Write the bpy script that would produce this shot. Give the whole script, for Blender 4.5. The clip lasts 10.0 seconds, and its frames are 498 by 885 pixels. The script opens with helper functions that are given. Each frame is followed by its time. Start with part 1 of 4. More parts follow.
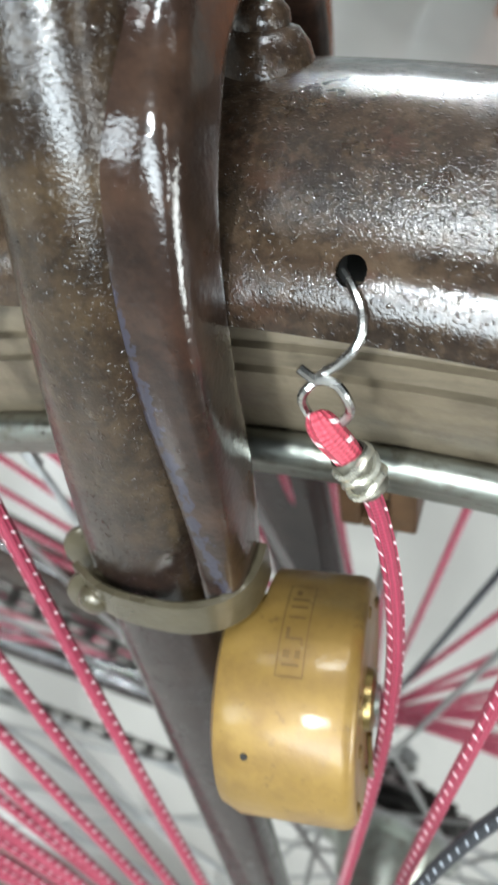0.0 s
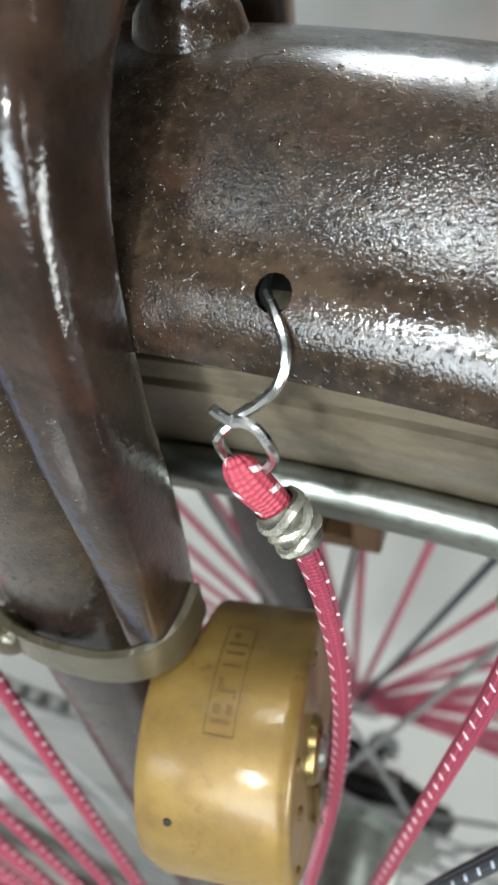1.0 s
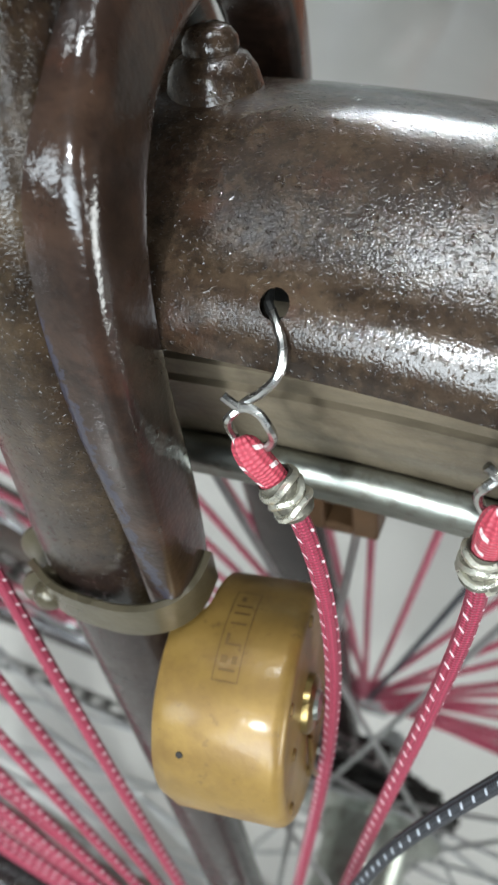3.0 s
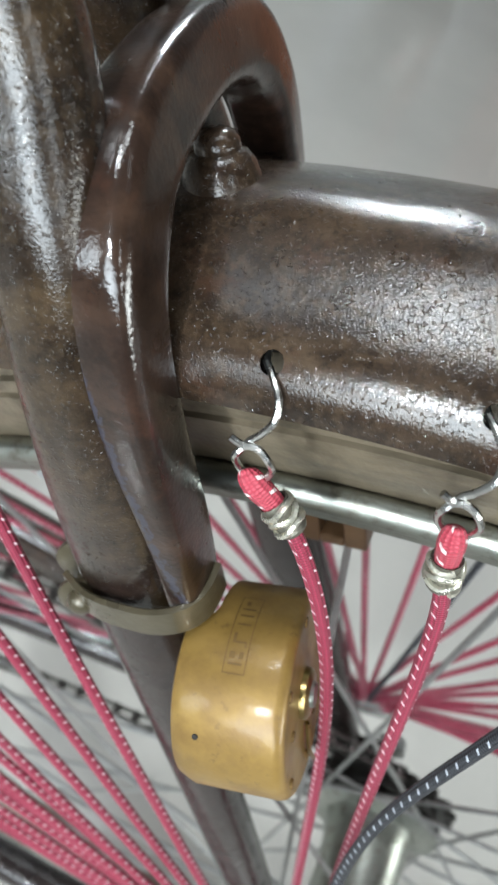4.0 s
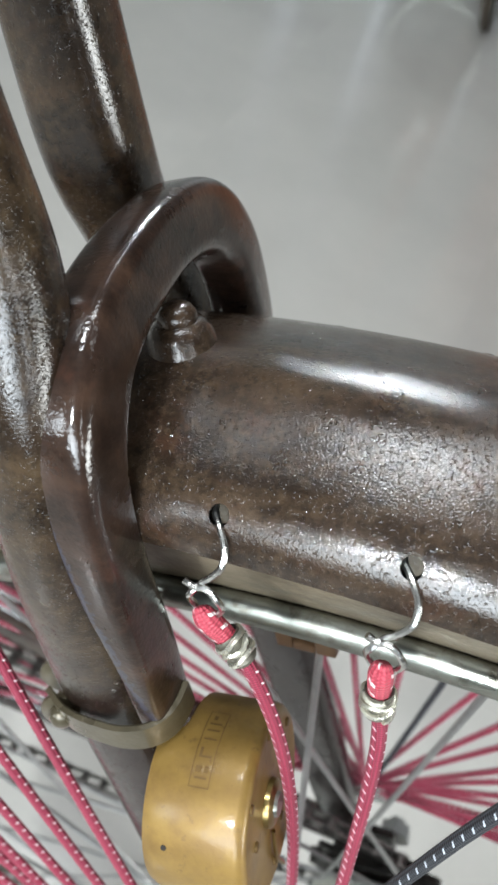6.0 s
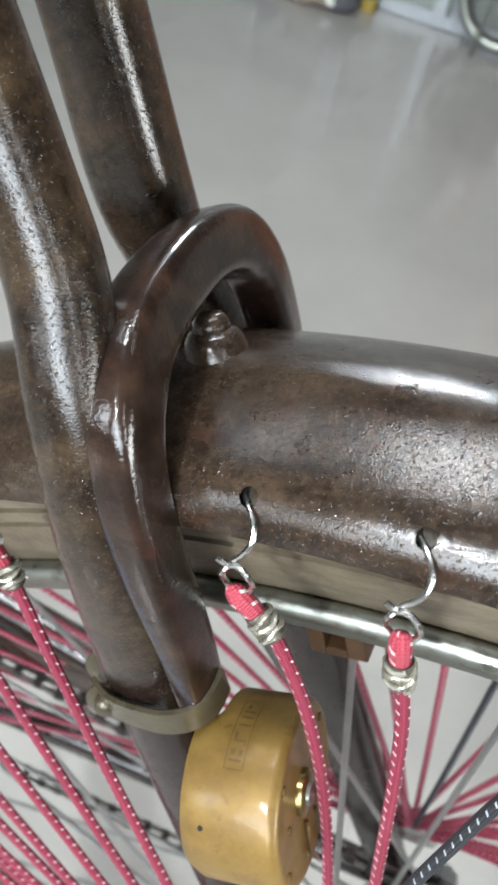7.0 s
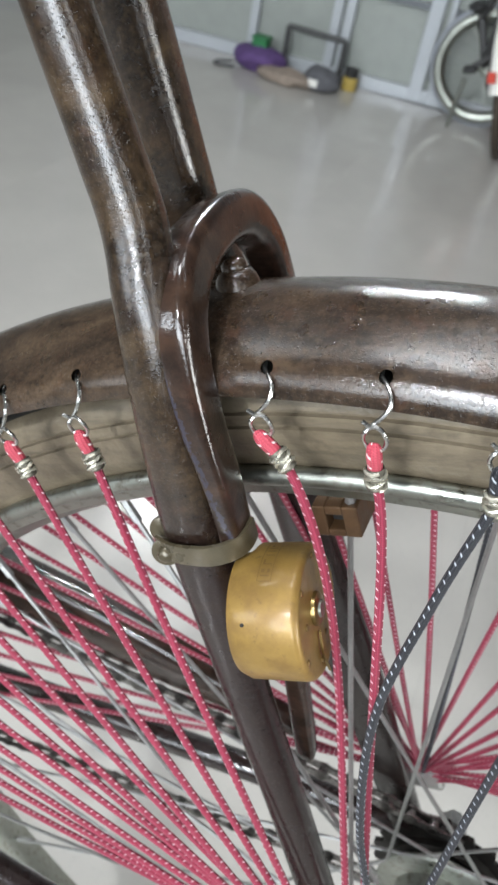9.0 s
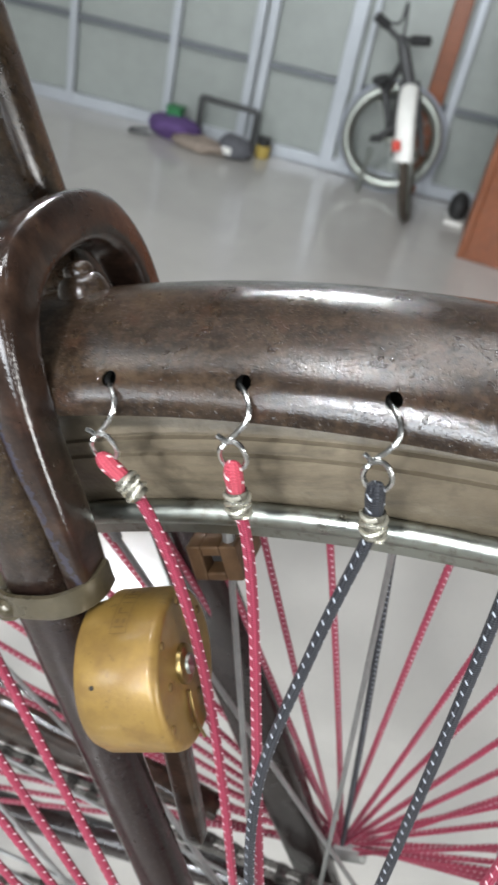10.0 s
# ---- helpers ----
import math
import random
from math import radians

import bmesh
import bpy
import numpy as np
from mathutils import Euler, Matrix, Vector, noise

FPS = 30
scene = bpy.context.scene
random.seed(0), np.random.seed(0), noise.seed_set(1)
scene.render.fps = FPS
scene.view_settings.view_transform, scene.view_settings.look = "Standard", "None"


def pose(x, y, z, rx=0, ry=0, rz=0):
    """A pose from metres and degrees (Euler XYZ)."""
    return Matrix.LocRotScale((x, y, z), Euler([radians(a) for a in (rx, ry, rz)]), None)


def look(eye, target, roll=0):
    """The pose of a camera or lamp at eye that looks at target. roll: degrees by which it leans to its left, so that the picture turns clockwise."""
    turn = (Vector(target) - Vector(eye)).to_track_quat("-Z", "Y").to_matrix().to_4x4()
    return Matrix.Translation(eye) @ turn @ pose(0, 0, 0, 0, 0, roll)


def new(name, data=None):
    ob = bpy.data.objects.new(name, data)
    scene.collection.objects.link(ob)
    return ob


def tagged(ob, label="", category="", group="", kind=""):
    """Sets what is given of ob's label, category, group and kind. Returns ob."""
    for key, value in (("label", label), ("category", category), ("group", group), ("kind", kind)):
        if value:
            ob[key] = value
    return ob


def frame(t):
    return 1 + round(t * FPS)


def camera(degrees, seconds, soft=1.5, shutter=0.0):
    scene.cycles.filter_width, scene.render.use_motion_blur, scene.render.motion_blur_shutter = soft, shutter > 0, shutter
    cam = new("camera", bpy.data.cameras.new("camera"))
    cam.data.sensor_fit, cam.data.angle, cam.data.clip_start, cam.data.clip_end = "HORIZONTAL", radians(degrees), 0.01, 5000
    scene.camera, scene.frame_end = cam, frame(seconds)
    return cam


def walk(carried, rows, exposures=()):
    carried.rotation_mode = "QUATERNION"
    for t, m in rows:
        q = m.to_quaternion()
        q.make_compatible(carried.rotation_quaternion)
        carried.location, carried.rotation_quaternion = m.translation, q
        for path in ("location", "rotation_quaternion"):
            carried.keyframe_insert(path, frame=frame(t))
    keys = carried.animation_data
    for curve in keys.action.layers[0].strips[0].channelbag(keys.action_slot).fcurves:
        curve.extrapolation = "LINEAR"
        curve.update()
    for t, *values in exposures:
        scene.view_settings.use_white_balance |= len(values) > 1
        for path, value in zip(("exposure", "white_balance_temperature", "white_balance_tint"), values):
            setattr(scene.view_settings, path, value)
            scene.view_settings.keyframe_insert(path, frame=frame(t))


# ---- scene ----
cam = camera(35.25, 10.0, soft=2.6, shutter=0.2)
ROWS = [
    (0.0, pose(-0.14753, -0.10993, 0.74863, 37.640, -16.258, 19.928)),
    (0.2, pose(-0.15051, -0.09998, 0.74419, 38.115, -16.128, 21.065)),
    (0.5, pose(-0.15243, -0.08993, 0.74204, 35.319, -16.623, 19.658)),
    (0.7, pose(-0.14792, -0.08852, 0.74336, 34.472, -15.679, 21.362)),
    (1.0, pose(-0.14288, -0.09158, 0.74540, 34.738, -16.659, 20.582)),
    (1.5, pose(-0.14739, -0.09720, 0.74779, 34.678, -16.603, 21.420)),
    (2.0, pose(-0.14541, -0.10242, 0.75386, 34.421, -16.907, 21.613)),
    (2.5, pose(-0.14162, -0.09953, 0.75237, 34.699, -16.790, 21.897)),
    (2.7, pose(-0.13985, -0.10050, 0.75400, 34.770, -16.065, 23.075)),
    (3.8, pose(-0.13910, -0.11323, 0.77185, 35.245, -15.795, 22.444)),
    (4.0, pose(-0.14079, -0.11429, 0.77636, 35.541, -15.549, 22.604)),
    (4.5, pose(-0.14461, -0.11458, 0.78544, 36.665, -15.549, 22.370)),
    (5.0, pose(-0.14371, -0.11334, 0.78847, 37.258, -14.984, 22.930)),
    (5.5, pose(-0.14085, -0.11215, 0.79271, 38.197, -14.627, 22.851)),
    (5.7, pose(-0.13990, -0.11070, 0.79657, 38.590, -14.463, 22.720)),
    (6.8, pose(-0.12668, -0.11816, 0.80006, 43.844, -12.126, 24.784)),
    (7.0, pose(-0.12700, -0.12559, 0.80018, 43.961, -11.352, 24.945)),
    (7.2, pose(-0.12856, -0.13330, 0.80123, 43.105, -10.336, 24.756)),
    (7.5, pose(-0.11931, -0.15120, 0.79972, 44.803, -10.783, 23.387)),
    (7.8, pose(-0.09654, -0.16474, 0.80194, 44.703, -8.362, 24.819)),
    (8.0, pose(-0.08929, -0.17548, 0.80349, 45.770, -9.188, 24.761)),
    (8.3, pose(-0.07855, -0.17988, 0.80636, 46.060, -7.352, 25.903)),
    (8.5, pose(-0.08952, -0.18753, 0.81031, 46.769, -8.700, 24.814)),
    (9.0, pose(-0.10101, -0.19807, 0.81134, 49.361, -9.258, 23.420)),
    (9.5, pose(-0.10139, -0.19476, 0.80862, 52.477, -10.441, 20.998)),
    (10.0, pose(-0.08604, -0.17456, 0.78911, 54.870, -11.055, 18.200)),
]
walk(cam, ROWS, [(0.0, 0.28, 6150, 3), (0.5, 0.20, 6150, 3), (1.0, 0.02, 6150, 3), (2.0, -0.05, 6150, 4), (4.0, 0.0, 6150, 4), (5.5, 0.10, 6200, 5), (7.0, 0.07, 6250, 7), (9.0, 0.05, 6300, 8), (10.0, 0.08, 6350, 9)])

# the room's extent, and the bicycle's own frame (origin at the rear axle, z towards the mudguard's crown, x to the rear)
WALL_Y, ROOM_L, ROOM_R, ROOM_B, CEIL = 3.3, -3.6, 2.6, -3.2, 2.9
BIKE = pose(-0.0019, -0.0027, 0.3592, -0.593, -25.402, 0.269)

world = bpy.data.worlds.new("world")
world.use_nodes = True
world.node_tree.nodes["Background"].inputs[0].default_value = (0.75, 0.82, 0.9, 1)
world.node_tree.nodes["Background"].inputs[1].default_value = 0.25
scene.world = world


def area_lamp(name, x, y, z, target, size, size_y, power, color, spread=180):
    data = bpy.data.lights.new(name, "AREA")
    data.shape, data.size, data.size_y, data.energy, data.color, data.spread = "RECTANGLE", size, size_y, power, color, radians(spread)
    ob = new(name, data)
    ob.matrix_world = look((x, y, z), target)
    return ob


# fluorescent fittings: centre, length, direction in the plan, power, width
TUBES = [(-0.93, -0.14, 0.48, 22, 20, 0.17), (-0.36, 0.45, 0.6, 22, 7, 0.14), (-1.00, 2.10, 1.4, 105, 6, 0.06), (-2.3, -0.30, 0.9, 22, 8, 0.10), (0.9, 0.6, 1.2, 22, 2, 0.06), (1.95, -1.80, 1.2, -40, 15, 0.24)]
for tx, ty, length, turn, power, wide in TUBES:
    lamp = area_lamp("tube_light", tx, ty, CEIL - 0.10, (tx, ty, 0), length, wide, power, (0.96, 0.965, 0.98))
    lamp.matrix_world = Matrix.Translation((tx, ty, CEIL - 0.10)) @ Matrix.Rotation(radians(turn), 4, "Z")
# tube on the east wall, facing the bicycle
WALL_TUBE = (ROOM_R - 0.09, -2.05, 1.98, 1.0)
area_lamp("wall_tube_light", WALL_TUBE[0], WALL_TUBE[1], WALL_TUBE[2], (0, WALL_TUBE[1], WALL_TUBE[2] - 0.6), WALL_TUBE[3], 0.40, 22, (0.97, 0.965, 0.97), 80)
# tube on the far partition, above head height
NORTH_TUBE = (-1.05, 2.68, 2.31, 0.9)
area_lamp("wall_tube_light", NORTH_TUBE[0], NORTH_TUBE[1], NORTH_TUBE[2], (-0.14, 0, 0.73), NORTH_TUBE[3], 0.035, 5.5, (0.96, 0.965, 0.98), 50)
# ceiling spotlight in front of the bicycle
SPOT = (-0.80, -2.85, 2.66)
area_lamp("spotlight", SPOT[0], SPOT[1], SPOT[2], (-0.14, -0.05, 0.7), 0.24, 0.24, 10, (0.98, 0.99, 1.0), 60)
# windows in the south wall: x from and to, z from and to, daylight power, spread
WINDOWS = [(-3.15, -2.15, 0.80, 1.90, 12, 90), (-1.30, 1.75, 1.15, 2.25, 41, 75)]
for x0, x1, z0, z1, power, spread in WINDOWS:
    mx, mz = (x0 + x1) / 2, (z0 + z1) / 2
    area_lamp("daylight", mx, ROOM_B + 0.02, mz, (mx if mx > -1 else -1.6, 5 if mx > -1 else -1.0, mz - (0.5 if mx > -1 else 0.2)), x1 - x0, z1 - z0, power, (0.90, 0.95, 1.0), spread)

# low window in the east wall: y from and to, z from and to
EAST = (-0.95, 0.60, 0.72, 1.45)
area_lamp("daylight", ROOM_R - 0.02, (EAST[0] + EAST[1]) / 2, (EAST[2] + EAST[3]) / 2, (0, (EAST[0] + EAST[1]) / 2, (EAST[2] + EAST[3]) / 2), EAST[1] - EAST[0], EAST[3] - EAST[2], 15, (0.98, 0.97, 0.94), 80)


# ---- building helpers ----
def grid_mesh(name, verts, faces, smooth=True, attr=None):
    me = bpy.data.meshes.new(name)
    me.from_pydata([tuple(v) for v in verts], [], faces)
    me.update()
    if smooth:
        me.polygons.foreach_set("use_smooth", [True] * len(me.polygons))
        me.set_sharp_from_angle(angle=radians(38))
    if attr is not None:
        a = me.attributes.new("along", "FLOAT_VECTOR", "POINT")
        a.data.foreach_set("vector", np.asarray(attr, dtype=np.float32).ravel())
    return me


def bm_mesh(name, bm, smooth=False):
    me = bpy.data.meshes.new(name)
    bmesh.ops.recalc_face_normals(bm, faces=bm.faces)
    bm.to_mesh(me)
    bm.free()
    if smooth:
        me.polygons.foreach_set("use_smooth", [True] * len(me.polygons))
    return me


def part(name, me, material, parent, label="", m=None):
    """One mesh object under a thing or a part."""
    if isinstance(me, bmesh.types.BMesh):
        me = bm_mesh(name, me)
    if material is not None and not me.materials:
        me.materials.append(material)
    ob = new(name, me)
    ob.parent = parent
    if m is not None:
        ob.matrix_basis = m
    if label:
        ob["label"] = label
    return ob


def thing(name, label, category, m=None, group="", kind=""):
    ob = new(name)
    ob.empty_display_size = 0.02
    if m is not None:
        ob.matrix_basis = m
    return tagged(ob, label, category, group, kind)


def solid(name, me, material, label, category, group="", kind="", m=None):
    """A thing or a piece of the setting that is one mesh."""
    if isinstance(me, bmesh.types.BMesh):
        me = bm_mesh(name, me)
    if not me.materials:
        me.materials.append(material)
    ob = new(name, me)
    if m is not None:
        ob.matrix_basis = m
    return tagged(ob, label, category, group, kind)


def smooth_path(points, steps):
    """Catmull-Rom through the points; extra columns (radii) glide along."""
    p = np.array(points, dtype=float)
    p = np.vstack([2 * p[0] - p[1], p, 2 * p[-1] - p[-2]])
    out = []
    for i in range(1, len(p) - 2):
        for s in range(steps):
            u = s / steps
            a, b, c, d = p[i - 1], p[i], p[i + 1], p[i + 2]
            out.append(0.5 * (2 * b + (c - a) * u + (2 * a - 5 * b + 4 * c - d) * u * u + (3 * b - a - 3 * c + d) * u ** 3))
    out.append(p[-2])
    return np.array(out)


def sweep(name, path, ra, rb=None, sides=12, ref=(1, 0, 0), power=2.0, closed=False, smooth=True, caps=True):
    """An oval bar along a path. ra: half-width along ref, rb: half-width across it; power above 2 squares the section."""
    path = np.asarray(path, dtype=float)
    n = len(path)
    ra = np.broadcast_to(ra, n)
    rb = ra if rb is None else np.broadcast_to(rb, n)
    tang = np.roll(path, -1, 0) - np.roll(path, 1, 0) if closed else np.gradient(path, axis=0)
    tang /= np.linalg.norm(tang, axis=1)[:, None]
    length = np.concatenate([[0], np.cumsum(np.linalg.norm(np.diff(path, axis=0), axis=1))])
    verts, attr = [], []
    r = np.array(ref, dtype=float)
    for i in range(n):
        r = r - tang[i] * (r @ tang[i])
        r /= np.linalg.norm(r)
        q = np.cross(tang[i], r)
        for k in range(sides + 1):
            f = 2 * math.pi * k / sides
            c, s = math.cos(f), math.sin(f)
            c, s = math.copysign(abs(c) ** (2 / power), c), math.copysign(abs(s) ** (2 / power), s)
            verts.append(path[i] + r * c * ra[i] + q * s * rb[i])
            attr.append((length[i], k / sides, 0))
    faces = []
    w = sides + 1
    for i in range(n if closed else n - 1):
        j = (i + 1) % n
        for k in range(sides):
            faces.append((i * w + k, i * w + k + 1, j * w + k + 1, j * w + k))
    if caps and not closed:
        faces.append(tuple(range(sides - 1, -1, -1)))
        faces.append(tuple((n - 1) * w + k for k in range(sides)))
    return grid_mesh(name, verts, faces, smooth, attr)


def ring_sweep(name, profile, a0, a1, steps, cx=0.0, cz=0.0, closed_profile=True, smooth=True):
    """A profile of (radius, y) turned about the axle from angle a0 to a1 (0 is the crown, rising to the rear)."""
    full = abs(a1 - a0) > 6.28
    n, m = steps if full else steps + 1, len(profile)
    verts = []
    for i in range(n):
        f = a0 + (a1 - a0) * i / steps
        for r, y in profile:
            verts.append((cx + r * math.sin(f), y, cz + r * math.cos(f)))
    faces = []
    for i in range(steps):
        j = (i + 1) % n
        for k in range(m if closed_profile else m - 1):
            l = (k + 1) % m
            faces.append((i * m + k, i * m + l, j * m + l, j * m + k))
    if not full and closed_profile:
        faces.append(tuple(range(m)))
        faces.append(tuple((n - 1) * m + k for k in range(m - 1, -1, -1)))
    return grid_mesh(name, verts, faces, smooth)


def lathe(name, profile, steps=24, axis="Z", at=(0, 0, 0), smooth=True):
    """A profile of (radius, height) turned about an axis through at."""
    verts, faces, m = [], [], len(profile)
    for i in range(steps):
        f = 2 * math.pi * i / steps
        for r, h in profile:
            v = (r * math.cos(f), r * math.sin(f), h)
            v = {"Z": v, "X": (v[2], v[0], v[1]), "Y": (v[1], v[2], v[0])}[axis]
            verts.append((v[0] + at[0], v[1] + at[1], v[2] + at[2]))
    for i in range(steps):
        j = (i + 1) % steps
        for k in range(m - 1):
            faces.append((i * m + k, j * m + k, j * m + k + 1, i * m + k + 1))
    me = grid_mesh(name, verts, faces, smooth)
    return me


def box(bm, x0, x1, y0, y1, z0, z1, bevel=0.0):
    made = bmesh.ops.create_cube(bm, size=1.0, matrix=Matrix.LocRotScale(((x0 + x1) / 2, (y0 + y1) / 2, (z0 + z1) / 2), None, (x1 - x0, y1 - y0, z1 - z0)))
    if bevel:
        edges = list({e for v in made["verts"] for e in v.link_edges})
        bmesh.ops.bevel(bm, geom=edges, offset=bevel, segments=2, affect="EDGES", profile=0.5)
    return bm


def box_mesh(name, x0, x1, y0, y1, z0, z1, bevel=0.0):
    return bm_mesh(name, box(bmesh.new(), x0, x1, y0, y1, z0, z1, bevel))


def ribbon(name, path, half, thick):
    """A flat strap on edge along a path, its width along z."""
    path = np.asarray(path, dtype=float)
    tang = np.gradient(path, axis=0)
    verts = []
    for p, t in zip(path, tang):
        out = np.array((t[1], -t[0], 0.0))
        out /= np.linalg.norm(out)
        for dz, dn in ((-half, 0), (-half * 0.94, thick), (half * 0.94, thick), (half, 0), (half * 0.94, -thick * 0.4), (-half * 0.94, -thick * 0.4)):
            verts.append(p + out * dn + np.array((0, 0, dz)))
    n, faces = len(path), []
    for i in range(n - 1):
        for k in range(6):
            l = (k + 1) % 6
            faces.append((i * 6 + k, i * 6 + l, i * 6 + 6 + l, i * 6 + 6 + k))
    faces += [(5, 4, 3, 2, 1, 0), tuple((n - 1) * 6 + k for k in range(6))]
    return grid_mesh(name, verts, faces)


def rod(name, a, b, r, sides=8):
    a, b = np.array(a, float), np.array(b, float)
    d = b - a
    ref = (0, 1, 0) if abs(d[1]) < 0.9 * np.linalg.norm(d) else (1, 0, 0)
    return sweep(name, [a, b], r, sides=sides, ref=ref)


# ---- materials ----
class Nodes:
    def __init__(self, name):
        self.mat = bpy.data.materials.new(name)
        self.mat.use_nodes = True
        self.t = self.mat.node_tree
        self.bsdf = self.t.nodes["Principled BSDF"]
        self.coord = self.t.nodes.new("ShaderNodeTexCoord")

    def link(self, a, b):
        self.t.links.new(a, b)

    def noise(self, scale, detail=4, rough=0.55, stretch=None, source=None, distort=0.0):
        n = self.t.nodes.new("ShaderNodeTexNoise")
        n.inputs["Scale"].default_value, n.inputs["Detail"].default_value, n.inputs["Roughness"].default_value = scale, detail, rough
        n.inputs["Distortion"].default_value = distort
        v = source or self.coord.outputs["Object"]
        if stretch:
            mp = self.t.nodes.new("ShaderNodeMapping")
            mp.inputs["Scale"].default_value = stretch
            self.link(v, mp.inputs["Vector"])
            v = mp.outputs["Vector"]
        self.link(v, n.inputs["Vector"])
        return n.outputs["Fac"]

    def ramp(self, fac, stops):
        r = self.t.nodes.new("ShaderNodeValToRGB")
        e = r.color_ramp.elements
        while len(e) < len(stops):
            e.new(0.5)
        for el, (pos, col) in zip(e, stops):
            el.position = pos
            el.color = (*col, 1) if isinstance(col, tuple) else (col, col, col, 1)
        self.link(fac, r.inputs["Fac"])
        return r.outputs["Color"]

    def mix(self, fac, a, b, mode="MIX"):
        m = self.t.nodes.new("ShaderNodeMix")
        m.data_type, m.blend_type = "RGBA", mode
        for v, slot in ((fac, m.inputs[0]), (a, m.inputs[6]), (b, m.inputs[7])):
            if isinstance(v, (int, float)):
                slot.default_value = v
            elif isinstance(v, tuple):
                slot.default_value = (*v, 1)
            else:
                self.link(v, slot)
        return m.outputs[2]

    def bump(self, height, strength, distance=0.001, normal=None):
        b = self.t.nodes.new("ShaderNodeBump")
        b.inputs["Strength"].default_value, b.inputs["Distance"].default_value = strength, distance
        self.link(height, b.inputs["Height"])
        if normal is not None:
            self.link(normal, b.inputs["Normal"])
        return b.outputs["Normal"]

    def math(self, op, a, b=0.0):
        m = self.t.nodes.new("ShaderNodeMath")
        m.operation = op
        for v, slot in ((a, m.inputs[0]), (b, m.inputs[1])):
            if isinstance(v, (int, float)):
                slot.default_value = v
            else:
                self.link(v, slot)
        return m.outputs[0]

    def out(self, color=None, rough=None, normal=None, **values):
        for v, key in ((color, "Base Color"), (rough, "Roughness"), (normal, "Normal")):
            if v is None:
                continue
            if isinstance(v, tuple):
                self.bsdf.inputs[key].default_value = (*v, 1)
            elif isinstance(v, (int, float)):
                self.bsdf.inputs[key].default_value = v
            else:
                self.link(v, self.bsdf.inputs[key])
        if normal is not None:
            self.link(normal, self.bsdf.inputs["Coat Normal"])
        for key, v in values.items():
            self.bsdf.inputs[key.replace("_", " ")].default_value = v
        return self.mat


def painted_metal(name, dark, mid, light, rust, rough=(0.24, 0.40), relief=0.25, coat=0.9, mottle=1.0, gloss=(0.06, 0.16), worn=None, grain=0.00011, size=1200, lower=None):
    """Hand-brushed brown enamel over old steel: blotches, streaks, orange-peel relief and small pits."""
    n = Nodes(name)
    big = n.noise(52, 6, 0.66, stretch=(0.5, 1.0, 1.0), distort=0.5)
    streak = n.noise(105, 5, 0.68, stretch=(0.5, 1.0, 1.0))
    col = n.ramp(big, [(0.3, dark), (0.5, mid), (0.72, light)])
    col = n.mix(n.ramp(n.noise(95, 5, 0.7), [(0.54, 0.0), (0.70, 0.55)]), col, rust)
    col = n.mix(n.ramp(streak, [(0.46, 0.0), (0.64, 0.75)]), col, tuple(0.30 * c for c in mid))
    col = n.mix(n.ramp(n.noise(420, 4, 0.7), [(0.48, 0.0), (0.66, 0.5 * mottle)]), col, light)
    col = n.mix(n.ramp(n.noise(650, 4, 0.7), [(0.50, 0.0), (0.66, 0.7 * mottle)]), col, dark)
    if worn:  # a strip of older paint that shows through: x (leaning) and its half width, then from z to z
        s = n.t.nodes.new("ShaderNodeSeparateXYZ")
        n.link(n.coord.outputs["Object"], s.inputs[0])
        off = n.math("ABSOLUTE", n.math("SUBTRACT", n.math("ADD", s.outputs["X"], n.math("MULTIPLY", n.math("SUBTRACT", s.outputs["Z"], 0.33), 0.11)), worn[0]))
        side = n.math("SUBTRACT", 1.0, n.math("DIVIDE", off, worn[1]))
        ends = n.math("MULTIPLY", n.math("SUBTRACT", s.outputs["Z"], worn[2]), n.math("SUBTRACT", worn[3], s.outputs["Z"]))
        chip = n.math("MULTIPLY", n.math("ADD", side, n.math("MULTIPLY", n.math("SUBTRACT", n.noise(520, 4, 0.65), 0.5), 5.0)), n.math("GREATER_THAN", ends, 0.0))
        chip = n.math("MULTIPLY", chip, n.math("LESS_THAN", s.outputs["Y"], -0.046))
        col = n.mix(n.ramp(chip, [(0.35, 0.0), (0.60, 0.85)]), col, (0.030, 0.029, 0.044))
    fine = n.noise(4200, 1, 0.5)
    peel = n.noise(size, 2, 0.5)
    if lower:  # darker plum-brown and smoother towards the bottom, ending raggedly
        s = n.t.nodes.new("ShaderNodeSeparateXYZ")
        n.link(n.coord.outputs["Object"], s.inputs[0])
        edge = n.math("ADD", s.outputs["Z"], n.math("MULTIPLY", n.math("SUBTRACT", n.noise(60, 4), 0.5), 0.06))
        low = n.ramp(edge, [(lower[0], 1.0), (lower[1], 0.0)])
        col = n.mix(n.math("MULTIPLY", low, 0.85), col, lower[2])
        peel = n.math("MULTIPLY", peel, n.math("SUBTRACT", 1.0, n.math("MULTIPLY", low, 0.75)))
    nm = n.bump(peel, relief, grain)
    if relief > 0.9:  # dust nibs caught in the brushed paint
        nm = n.bump(n.ramp(n.noise(1650, 1, 0.5), [(0.62, 0.0), (0.74, 1.0)]), 1.0, 0.00008, nm)
    nm = n.bump(fine, relief, 0.00002, nm)
    r = n.ramp(n.noise(150, 4), [(0.3, rough[0]), (0.7, rough[1])])
    n.link(n.ramp(n.noise(75, 5, 0.7, stretch=(0.45, 1.0, 1.0)), [(0.40, gloss[0]), (0.66, gloss[1])]), n.bsdf.inputs["Coat Roughness"])
